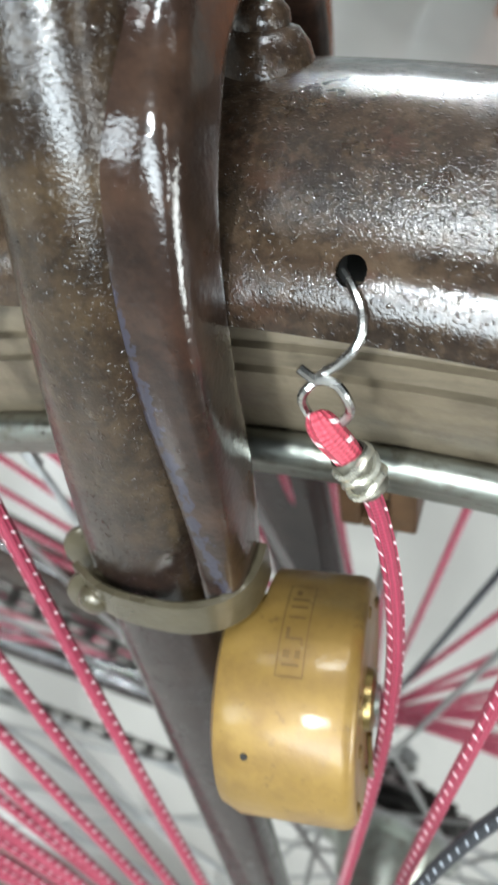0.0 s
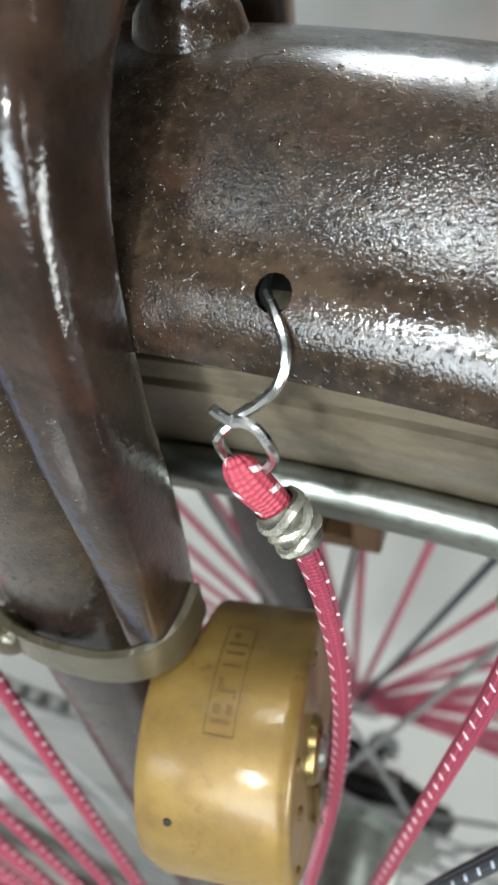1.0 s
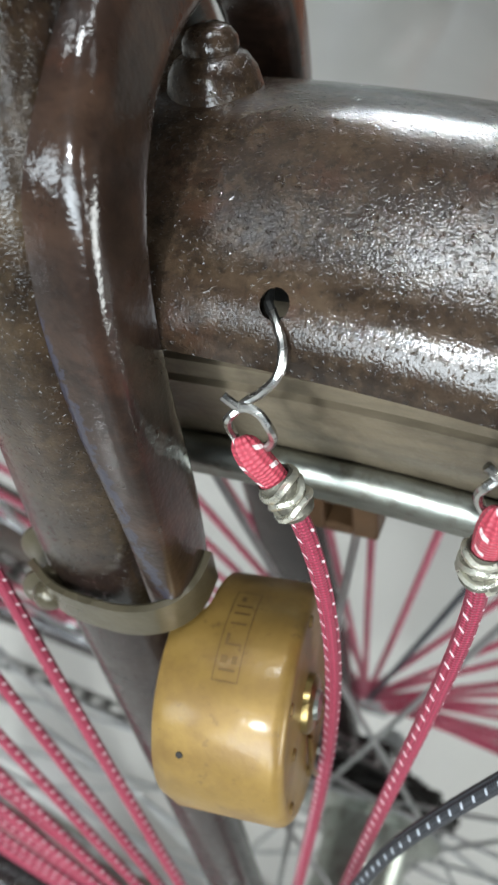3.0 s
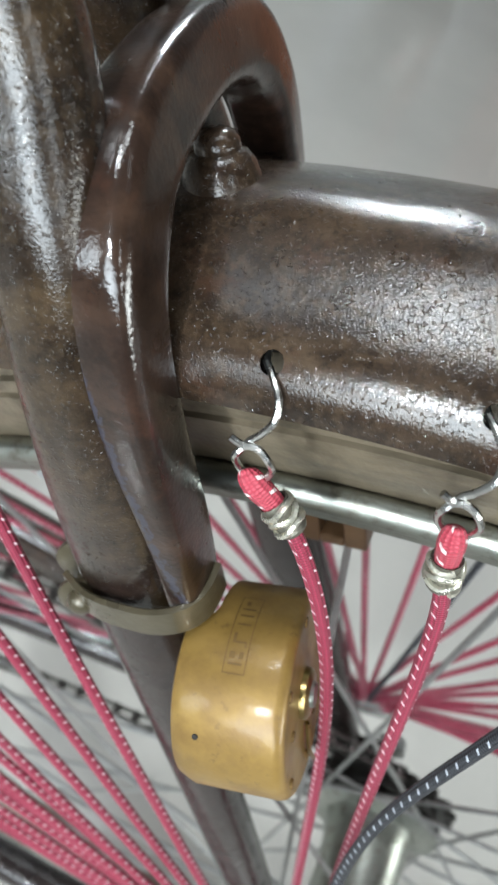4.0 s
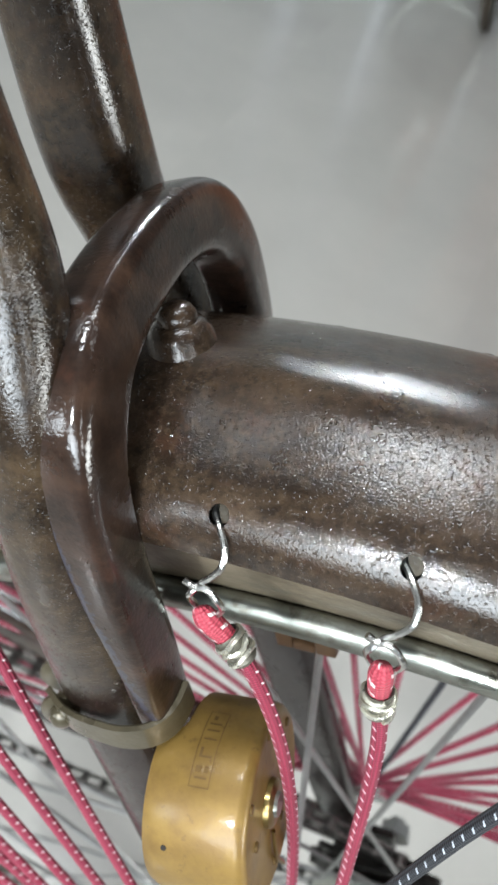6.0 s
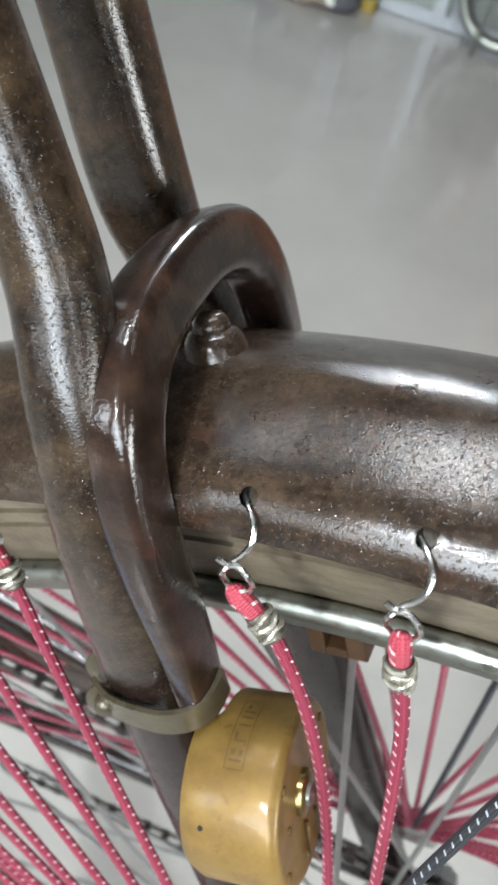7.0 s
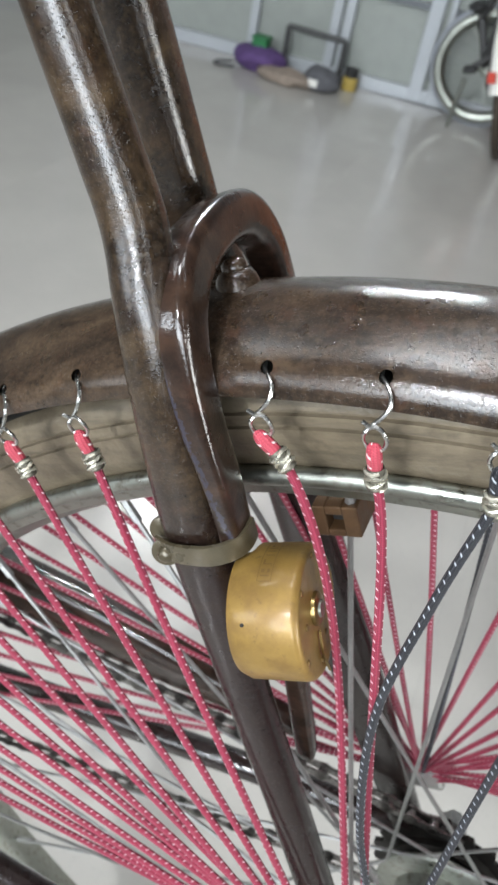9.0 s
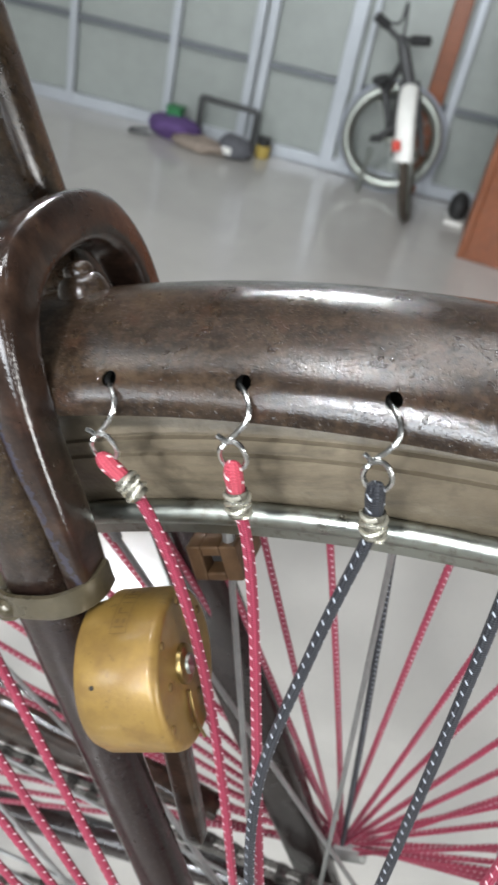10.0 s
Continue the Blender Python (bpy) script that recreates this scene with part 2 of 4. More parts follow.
    return n.out(col, r, nm, Metallic=0.0, Specular_IOR_Level=0.08, Coat_Weight=coat, Coat_IOR=1.54)


GUARD = painted_metal("brown_guard_paint", (0.0103, 0.0070, 0.0052), (0.0343, 0.0217, 0.0137), (0.0778, 0.0521, 0.0315), (0.0618, 0.0257, 0.0137), relief=1.0, mottle=0.9, grain=0.00005, size=2900, gloss=(0.055, 0.13))
FRAME = painted_metal("brown_frame_paint", (0.0085, 0.0055, 0.0039), (0.0244, 0.0150, 0.0088), (0.0680, 0.0451, 0.0234), (0.0489, 0.0225, 0.0106), relief=1.0, mottle=0.7, gloss=(0.07, 0.16), coat=1.0, grain=0.00006, size=2800, lower=(0.30, 0.345, (0.0125, 0.0072, 0.0074)))
ARCH = painted_metal("dark_arch_paint", (0.0088, 0.0057, 0.0045), (0.0264, 0.0152, 0.0110), (0.0594, 0.0335, 0.0209), (0.0550, 0.0231, 0.0143), relief=0.6, gloss=(0.05, 0.11), mottle=0.35, worn=(-0.0032, 0.0013, 0.318, 0.386))


def plain(name, col, rough=0.5, metal=0.0, relief=0.0, scale=300, spread=0.15, **kw):
    n = Nodes(name)
    a, b = tuple(c * (1 - spread) for c in col), tuple(min(1, c * (1 + spread)) for c in col)
    c = n.ramp(n.noise(scale, 4), [(0.35, a), (0.65, b)])
    c = n.mix(0.5, c, n.ramp(n.noise(scale * 0.08, 3), [(0.3, a), (0.7, b)]))
    nm = n.bump(n.noise(scale * 2, 3), relief, 0.0006) if relief else None
    r = n.ramp(n.noise(scale * 0.5, 3), [(0.3, max(0.02, rough * 0.8)), (0.7, min(1, rough * 1.25))])
    return n.out(c, r, nm, Metallic=metal, **kw)


def tyre_material():
    n = Nodes("dusty_tan_tyre")
    c = n.ramp(n.noise(45, 5, 0.6), [(0.3, (0.094, 0.074, 0.049)), (0.55, (0.155, 0.126, 0.086)), (0.75, (0.222, 0.183, 0.128))])
    c = n.mix(n.ramp(n.noise(160, 3), [(0.55, 0.0), (0.7, 0.5)]), c, (0.07, 0.055, 0.038))
    c = n.mix(n.ramp(n.noise(210, 5, 0.7, stretch=(0.15, 1.0, 1.0)), [(0.48, 0.0), (0.68, 0.55)]), c, (0.052, 0.043, 0.030))
    return n.out(c, 0.42, n.bump(n.noise(600, 3), 0.4, 0.0006))


def chrome_material(name, tarnish=0.35):
    n = Nodes(name)
    spots = n.noise(220, 5, 0.65)
    c = n.mix(n.ramp(spots, [(0.52, 0.0), (0.7, tarnish)]), (0.37, 0.385, 0.345), (0.11, 0.085, 0.050))
    r = n.ramp(n.noise(90, 4), [(0.3, 0.26), (0.7, 0.48)])
    return n.out(c, r, n.bump(n.noise(500, 3), 0.3, 0.0005), Metallic=1.0)


def brass_material():
    n = Nodes("lacquered_brass")
    c = n.ramp(n.noise(70, 4), [(0.3, (0.205, 0.122, 0.027)), (0.7, (0.30, 0.186, 0.047))])
    c = n.mix(n.ramp(n.noise(330, 4, 0.7), [(0.6, 0.0), (0.72, 0.7)]), c, (0.10, 0.055, 0.02))
    c = n.mix(n.ramp(n.noise(110, 5, 0.65), [(0.48, 0.0), (0.68, 0.55)]), c, (0.15, 0.080, 0.022))
    r = n.ramp(n.noise(120, 3), [(0.3, 0.42), (0.7, 0.58)])
    nm = n.bump(n.noise(260, 3), 0.30, 0.0003)
    nm = n.bump(n.noise(1300, 2), 0.3, 0.00006, nm)
    return n.out(c, r, nm, Metallic=0.35, Coat_Weight=0.3, Coat_Roughness=0.17)


def cord_material(name, base, deep, dash, tick=0.25):
    """Braided elastic: fine diagonal weave with short pale stitches along both sides."""
    n = Nodes(name)
    at = n.t.nodes.new("ShaderNodeAttribute")
    at.attribute_name = "along"
    sep = n.t.nodes.new("ShaderNodeSeparateXYZ")
    n.link(at.outputs["Vector"], sep.inputs[0])
    u, v = sep.outputs[0], sep.outputs[1]
    weave = n.math("MULTIPLY", n.math("SINE", n.math("ADD", n.math("MULTIPLY", u, 5200), n.math("MULTIPLY", v, 37.7))),
                   n.math("SINE", n.math("SUBTRACT", n.math("MULTIPLY", u, 5200), n.math("MULTIPLY", v, 37.7))))
    step = n.math("FRACT", n.math("ADD", n.math("MULTIPLY", u, 315), n.math("MULTIPLY", v, 2.0)))
    stitch = n.math("LESS_THAN", step, tick)
    side = n.math("GREATER_THAN", n.math("SINE", n.math("MULTIPLY", v, 18.85)), 0.45)
    mask = n.math("MULTIPLY", stitch, side)
    col = n.mix(n.ramp(weave, [(0.2, 0.0), (0.8, 1.0)]), deep, base)
    col = n.mix(n.ramp(n.noise(70, 3), [(0.35, 0.0), (0.75, 0.25)]), col, deep)
    col = n.mix(mask, col, dash)
    return n.out(col, 0.55, n.bump(weave, 0.5, 0.0003), Sheen_Weight=0.05)


TYRE = tyre_material()
# black tread, its colour standing in for the shade inside the guard
SHADED_TREAD = plain("shaded_black_tread", (0.016, 0.015, 0.013), 0.7, 0.0, 0.3, 200, 0.3)
CHROME = chrome_material("dull_chrome", 0.6)
STEEL = plain("spoke_steel", (0.36, 0.36, 0.35), 0.42, 0.85, 0.1, 500, 0.15)
BRASS = brass_material()
BRASS_BRIGHT = plain("bright_brass", (0.30, 0.22, 0.09), 0.3, 1.0, 0.05, 400)
CLAMP = plain("painted_clamp_band", (0.080, 0.066, 0.040), 0.30, 0.35, 0.25, 160, 0.3, Coat_Weight=0.4)
PINK = cord_material("pink_braided_elastic", (0.42, 0.028, 0.082), (0.21, 0.012, 0.036), (0.78, 0.60, 0.62), 0.17)
PINK_TIP = cord_material("pink_elastic_tip", (0.50, 0.062, 0.092), (0.36, 0.036, 0.060), (0.80, 0.62, 0.62), 0.22)
GREY = cord_material("grey_braided_elastic", (0.013, 0.016, 0.024), (0.006, 0.007, 0.011), (0.46, 0.49, 0.54), 0.16)
BLACK = plain("greasy_black_steel", (0.018, 0.016, 0.014), 0.4, 0.5, 0.2, 300, 0.4)
# near-black colour for the guard's inner faces, in place of shade
UNLIT_INSIDE = plain("unlit_inside", (0.005, 0.004, 0.003), 0.9, 0.0, 0.4, 200, 0.4, Specular_IOR_Level=0.05)
RUBBER = plain("black_rubber", (0.02, 0.02, 0.02), 0.6)
HOLE = plain("dark_gap", (0.01, 0.008, 0.006), 0.8)
INK = plain("stamped_line", (0.150, 0.088, 0.026), 0.5, 0.4)


# ---- the room ----
def floor_material():
    n = Nodes("glazed_floor_tile")
    c = n.ramp(n.noise(3.0, 5, 0.6), [(0.3, (0.44, 0.425, 0.395)), (0.7, (0.51, 0.49, 0.455))])
    c = n.mix(n.ramp(n.noise(140, 3), [(0.55, 0.0), (0.75, 0.2)]), c, (0.34, 0.33, 0.31))
    r = n.ramp(n.noise(9, 4), [(0.3, 0.10), (0.7, 0.24)])
    return n.out(c, r, n.bump(n.noise(25, 2), 0.03, 0.001))


FLOOR = floor_material()
GROUT = plain("grout", (0.43, 0.42, 0.40), 0.3)
PANEL = plain("pale_wall_panel", (0.29, 0.31, 0.285), 0.35, 0.0, 0.05, 20, 0.08)
ALU = plain("painted_aluminium", (0.40, 0.42, 0.44), 0.35, 0.2, 0.05, 60, 0.06)
DIM_SHEET = plain("dark_dim_sheet", (0.035, 0.040, 0.042), 0.12, 0.0, 0.0, 20, 0.1)
RAIL = plain("grey_rail", (0.13, 0.14, 0.15), 0.4, 0.2, 0.05, 60, 0.1)
WALL = plain("wall_paint", (0.20, 0.20, 0.19), 0.7, 0.0, 0.1, 12, 0.06)
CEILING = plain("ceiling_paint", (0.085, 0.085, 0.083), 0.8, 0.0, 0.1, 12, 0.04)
WOOD = plain("red_brown_wood", (0.20, 0.062, 0.022), 0.35, 0.0, 0.1, 90, 0.25)
GLASS = Nodes("window_glass").out((1.0, 1.0, 1.0), 0.02, None, Transmission_Weight=1.0, IOR=1.1)

floor = solid("floor", box_mesh("floor", ROOM_L, ROOM_R, ROOM_B, WALL_Y, -0.08, -0.003), GROUT, "grey grout bed under the glazed floor tiles", "floor", kind="structure")
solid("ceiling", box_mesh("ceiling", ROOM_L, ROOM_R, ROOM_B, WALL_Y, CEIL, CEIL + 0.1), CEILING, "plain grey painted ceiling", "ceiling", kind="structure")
solid("wall_west", box_mesh("wall_west", ROOM_L - 0.12, ROOM_L, ROOM_B, WALL_Y + 0.12, 0, CEIL), WALL, "plain grey painted wall", "wall", kind="structure")
bm = bmesh.new()
for y0, y1, z0, z1 in ((ROOM_B, EAST[0], 0, CEIL), (EAST[0], EAST[1], 0, EAST[2]), (EAST[0], EAST[1], EAST[3], CEIL), (EAST[1], WALL_Y + 0.12, 0, CEIL)):
    box(bm, ROOM_R, ROOM_R + 0.12, y0, y1, z0, z1)
solid("wall_east", bm, WALL, "plain grey painted wall with a low window opening", "wall", kind="structure")
bm = bmesh.new()
edge = ROOM_L - 0.12
for x0, x1, z0, z1, power, spread in WINDOWS:
    box(bm, edge, x0, ROOM_B - 0.12, ROOM_B, 0, CEIL)
    box(bm, x0, x1, ROOM_B - 0.12, ROOM_B, 0, z0)
    box(bm, x0, x1, ROOM_B - 0.12, ROOM_B, z1, CEIL)
    edge = x1
box(bm, edge, ROOM_R + 0.12, ROOM_B - 0.12, ROOM_B, 0, CEIL)
solid("wall_south", bm, WALL, "plain grey painted wall with two window openings", "wall", kind="structure")
for i, (x0, x1, z0, z1, power, spread) in enumerate(WINDOWS):
    win = thing("window_" + str(i + 1), "plain window with a painted aluminium frame", "window", Matrix.Translation((0, ROOM_B - 0.06, 0)), kind="structure")
    for u0, u1, w0, w1 in ((x0, x0 + 0.05, z0, z1), (x1 - 0.05, x1, z0, z1), (x0 + 0.05, x1 - 0.05, z0, z0 + 0.05), (x0 + 0.05, x1 - 0.05, z1 - 0.05, z1)):
        part("window_frame", box_mesh("window_frame", u0, u1, -0.03, 0.03, w0, w1, 0.004), ALU, win)
    pane = part("pane", box_mesh("pane", x0 + 0.05, x1 - 0.05, -0.003, 0.003, z0 + 0.05, z1 - 0.05), GLASS, win)
    pane.visible_shadow = False

win = thing("window_3", "low window with a painted aluminium frame", "window", Matrix.Translation((ROOM_R + 0.06, 0, 0)), kind="structure")
for y0, y1, z0, z1 in ((EAST[0], EAST[0] + 0.05, EAST[2], EAST[3]), (EAST[1] - 0.05, EAST[1], EAST[2], EAST[3]), (EAST[0] + 0.05, EAST[1] - 0.05, EAST[2], EAST[2] + 0.05), (EAST[0] + 0.05, EAST[1] - 0.05, EAST[3] - 0.05, EAST[3])):
    part("window_frame", box_mesh("window_frame", -0.03, 0.03, y0, y1, z0, z1, 0.004), ALU, win)
pane = part("pane", box_mesh("pane", -0.003, 0.003, EAST[0] + 0.05, EAST[1] - 0.05, EAST[2] + 0.05, EAST[3] - 0.05), GLASS, win)
pane.visible_shadow = False

# far partition: panels, posts and rails, turned a little against the bicycle
PART_M = Matrix.Translation((-0.90, 2.79, 0)) @ Matrix.Rotation(radians(6.5), 4, "Z")
wall_north = solid("wall_north", box_mesh("wall_north", -2.9, 3.6, 0.03, 0.15, 0, 1.15), PANEL, "pale partition wall of panels between aluminium sections", "wall", kind="structure", m=PART_M)
# unseen dark sheet above the panels, added to dim reflections in the paint
part("dim_sheet", box_mesh("dim_sheet", -2.9, 3.6, 0.034, 0.15, 1.15, CEIL), DIM_SHEET, wall_north, "unseen dark sheet above the panels, added to dim reflections")
POSTS = [(-2.2, 0.03), (-1.75, 0.03), (-1.10, 0.06), (-0.72, 0.028), (-0.34, 0.030), (-0.045, 0.034), (0.0, 0.034), (0.29, 0.05), (0.345, 0.02), (0.68, 0.03), (1.1, 0.05), (1.5, 0.05)]
for x, w in POSTS:
    part("post", box_mesh("post", x - w / 2, x + w / 2, -0.004, 0.03, 0.0, CEIL, 0.003), ALU, wall_north)
xs = sorted(POSTS)
for z, h in ((0.305, 0.022), (1.15, 0.03), (2.0, 0.03)):
    for (xa, wa), (xb, wb) in zip(xs, xs[1:]):
        if xb - wb / 2 - xa - wa / 2 > 0.03:
            part("rail", box_mesh("rail", xa + wa / 2, xb - wb / 2, 0.004, 0.03, z - h / 2, z + h / 2, 0.002), RAIL if z < 1 else ALU, wall_north)
part("sill", box_mesh("sill", -2.4, 1.6, 0.0, 0.03, 0.0, 0.045, 0.003), ALU, wall_north)
part("door_post", box_mesh("door_post", 0.585, 0.645, -0.02, 0.03, 0.0, CEIL, 0.004), WOOD, wall_north, "red-brown wooden door post")

for tx, ty, length, turn, power, wide in TUBES:
    lamp = thing("ceiling_light", "white fluorescent tube fitting on the ceiling", "ceiling light", Matrix.Translation((tx, ty, CEIL)) @ Matrix.Rotation(radians(turn), 4, "Z"), "ceiling lights")
    part("housing", box_mesh("housing", -length / 2, length / 2, -wide / 2, wide / 2, -0.06, 0.0, 0.006), ALU, lamp)
fitting = thing("wall_light", "white fluorescent tube fitting on the wall", "wall light", Matrix.Translation((ROOM_R, WALL_TUBE[1], WALL_TUBE[2])))
part("housing", box_mesh("housing", -0.06, 0.0, -WALL_TUBE[3] / 2, WALL_TUBE[3] / 2, -0.20, 0.20, 0.006), ALU, fitting)
fitting = thing("wall_light", "white fluorescent tube fitting on the wall", "wall light", Matrix.Translation((NORTH_TUBE[0], NORTH_TUBE[1] + 0.09, NORTH_TUBE[2])) @ Matrix.Rotation(radians(6.5), 4, "Z"))
part("housing", box_mesh("housing", -NORTH_TUBE[3] / 2, NORTH_TUBE[3] / 2, -0.06, 0.0, -0.03, 0.05, 0.006), ALU, fitting)
spot = thing("ceiling_spotlight", "small white ceiling spotlight", "spotlight", Matrix.Translation((SPOT[0], SPOT[1], CEIL)))
part("arm", rod("arm", (0, -0.03, 0), (0, -0.06, SPOT[2] - CEIL + 0.05), 0.008), ALU, spot)
part("head", lathe("head", [(0.0, 0.02), (0.03, 0.02), (0.05, 0.09), (0.048, 0.095)], 20), ALU, spot, m=Matrix.Translation((0, 0, SPOT[2] - CEIL)) @ (Vector(SPOT) - Vector((-0.14, -0.05, 0.7))).to_track_quat("Z", "Y").to_matrix().to_4x4() @ Matrix.Translation((0, 0, -0.005)))

# floor tiles, one object each
tile_mesh = box_mesh("tile", -0.2999, 0.2999, -0.2999, 0.2999, -0.012, 0.0)
tile_mesh.materials.append(FLOOR)
for i in range(11):
    for j in range(10):
        x, y = ROOM_L + 0.3 + 0.6 * i, ROOM_B + 0.3 + 0.6 * j
        if x < ROOM_R and y < WALL_Y:
            part("tile", tile_mesh, None, floor, m=Matrix.Translation((x, y, 0)))


# ---- the parked bicycle: rear wheel, guard, stays ----
bicycle = thing("bicycle", "old brown enamelled roadster bicycle standing on the tiled floor", "bicycle", BIKE)
GX, GZ = -0.0141, 0.0016          # the mudguard's own centre, a little off the axle
HOLE_R, HOLE_Y, FAR_HOLE_Y = 0.3658, -0.0369, 0.0190
STEP_A, FIRST_A = 0.0855, 0.0798  # spacing of the hook holes along the guard


def on_guard(angle, r, y):
    return Vector((GX + r * math.sin(angle), y, GZ + r * math.cos(angle)))


CROWN_Y = -0.0118
GUARD_HALF = [(0.3590, 0.0286), (0.3611, 0.0282), (0.3634, 0.0273), (0.3658, 0.0257), (0.3680, 0.0233), (0.3702, 0.0200), (0.3724, 0.0160), (0.3744, 0.0120), (0.3761, 0.0081), (0.3773, 0.0042), (0.3778, 0.0)]


def guard_profile(inset):
    """Section of the guard from near lip over the crown to far lip: (radius, y)."""
    near = [(r - inset * 0.8, CROWN_Y - w + inset) for r, w in GUARD_HALF]
    far = [(r - inset * 0.8, CROWN_Y + w * 1.22 - inset) for r, w in GUARD_HALF[-2::-1]]
    near[0], far[-1] = (0.3584, near[0][1]), (0.3584, far[-1][1])
    pts = smooth_path(near + far, 3)
    return [tuple(q) for q in pts]


def carved(ob, cutter, name):
    """The mesh of ob with the cutter taken out of it; both helpers are removed."""
    mod = ob.modifiers.new("cut", "BOOLEAN")
    mod.object, mod.operation, mod.solver = cutter, "DIFFERENCE", "EXACT"
    bpy.context.view_layer.update()
    done = bpy.data.meshes.new_from_object(ob.evaluated_get(bpy.context.evaluated_depsgraph_get()))
    bpy.data.objects.remove(cutter)
    bpy.data.objects.remove(ob)
    done.name = name
    done.materials.clear()
    return done


def build_guard():
    prof = guard_profile(0.0) + guard_profile(0.0011)[::-1]
    me = ring_sweep("mudguard", prof, -1.75, 2.0, 240, GX, GZ)
    ob = new("mudguard", me)
    cut = bmesh.new()
    for k in range(-16, 17):
        for side in (-1, 1):
            p = on_guard(FIRST_A + STEP_A * k, HOLE_R, HOLE_Y if side < 0 else FAR_HOLE_Y)
            out = Vector((0.35 * math.sin(FIRST_A + STEP_A * k), side * 0.9, 0.35 * math.cos(FIRST_A + STEP_A * k))).normalized()
            m = Matrix.Translation(p) @ out.to_track_quat("Z", "Y").to_matrix().to_4x4()
            bmesh.ops.create_cone(cut, cap_ends=True, segments=14, radius1=0.0018, radius2=0.0018, depth=0.010, matrix=m)
    cutter = new("cutter", bm_mesh("cutter", cut))
    done = carved(ob, cutter, "mudguard")
    done.materials.append(GUARD)
    done.materials.append(UNLIT_INSIDE)
    for face in done.polygons:   # the underside is coloured near black so the hook holes look unlit
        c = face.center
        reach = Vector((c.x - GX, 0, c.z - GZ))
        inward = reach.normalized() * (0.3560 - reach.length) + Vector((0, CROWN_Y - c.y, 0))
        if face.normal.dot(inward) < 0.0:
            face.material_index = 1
    return done


mudguard = part("mudguard", build_guard(), GUARD, bicycle, "brown enamelled steel mudguard with a row of hook holes")

# fixing bolt on the crown of the guard
nut_at = on_guard(0.0295, 0.3776, -0.0085)
nut_m = Matrix.Translation(nut_at) @ Matrix.Rotation(-0.10, 4, "X")
part("nut_base", lathe("nut_base", [(0, 0.0046), (0.0030, 0.0045), (0.0048, 0.0037), (0.0060, 0.0020), (0.0067, -0.0006), (0.0074, -0.0035)], 20), GUARD, mudguard, m=nut_m)
part("nut_dome", lathe("nut_dome", [(0, 0.0076), (0.0016, 0.0075), (0.0029, 0.0069), (0.0037, 0.0058), (0.0038, 0.0046), (0.0036, 0.0036)], 18), GUARD, mudguard, m=nut_m)

# seat stays: (x, y, z, half-width in the wheel's plane, half-width across)
NEAR_STAY = [(-0.010, -0.063, -0.005, 0.0068, 0.0062), (-0.0120, -0.0565, 0.10, 0.0072, 0.0066), (-0.0145, -0.0515, 0.18, 0.0074, 0.0068), (-0.0180, -0.0472, 0.25, 0.0079, 0.0072), (-0.0180, -0.0450, 0.310, 0.0100, 0.0078),
             (-0.0160, -0.0450, 0.335, 0.0102, 0.0082), (-0.0138, -0.0452, 0.360, 0.0088, 0.0083), (-0.0128, -0.0408, 0.385, 0.0085, 0.0084), (-0.0138, -0.0335, 0.405, 0.0085, 0.0084),
             (-0.0166, -0.0300, 0.425, 0.0083, 0.0082), (-0.0203, -0.0268, 0.46, 0.0081, 0.0080), (-0.0238, -0.0235, 0.52, 0.0080, 0.0079), (-0.0264, -0.0210, 0.58, 0.0079, 0.0078)]
FAR_STAY = [(-0.024, 0.064, -0.005, 0.0095, 0.0065), (-0.0290, 0.058, 0.12, 0.0126, 0.0070), (-0.0335, 0.054, 0.23, 0.0138, 0.0075), (-0.0345, 0.048, 0.32, 0.0110, 0.0080),
            (-0.0350, 0.040, 0.36, 0.0098, 0.0085), (-0.0342, 0.029, 0.385, 0.0100, 0.0090), (-0.0320, 0.0225, 0.405, 0.0106, 0.0094), (-0.0298, 0.0200, 0.44, 0.0097, 0.0094),
            (-0.0268, 0.0155, 0.49, 0.0092, 0.0092), (-0.0238, 0.0120, 0.54, 0.0091, 0.0090), (-0.0220, 0.0100, 0.58, 0.0090, 0.0088)]
for name, rows, square in (("seat_stay", NEAR_STAY, 2.3), ("seat_stay", FAR_STAY, 3.2)):
    p = smooth_path(rows, 8)
    part(name, sweep(name, p[:, :3], p[:, 3], p[:, 4], 36, power=square), FRAME, bicycle)

# the arched bridge over the guard, its near leg brazed along the stay
ARCH_ROWS = [(-0.0040, -0.0456, 0.3135, 0.0034, 0.0056), (-0.0036, -0.0458, 0.3180, 0.0035, 0.0060), (-0.0028, -0.0460, 0.335, 0.0038, 0.0064), (-0.0038, -0.0455, 0.355, 0.0048, 0.0064), (-0.0044, -0.0436, 0.372, 0.0056, 0.0066),
             (-0.0046, -0.0390, 0.3842, 0.0061, 0.0072), (-0.0060, -0.0288, 0.3918, 0.0062, 0.0074), (-0.0075, -0.0140, 0.3950, 0.0062, 0.0071), (-0.0090, 0.0030, 0.3948, 0.0061, 0.0070),
             (-0.0100, 0.0170, 0.3910, 0.0062, 0.0074), (-0.0108, 0.0270, 0.3825, 0.0062, 0.0076), (-0.0115, 0.0325, 0.3690, 0.0062, 0.0080), (-0.0140, 0.0365, 0.3450, 0.0062, 0.0078), (-0.0220, 0.0430, 0.3200, 0.0055, 0.0065)]
p = smooth_path(ARCH_ROWS, 10)
part("bridge_arch", sweep("bridge_arch", p[:, :3], p[:, 3], p[:, 4], 56, power=3.9), ARCH, bicycle, "dark brown arched bridge between the seat stays")

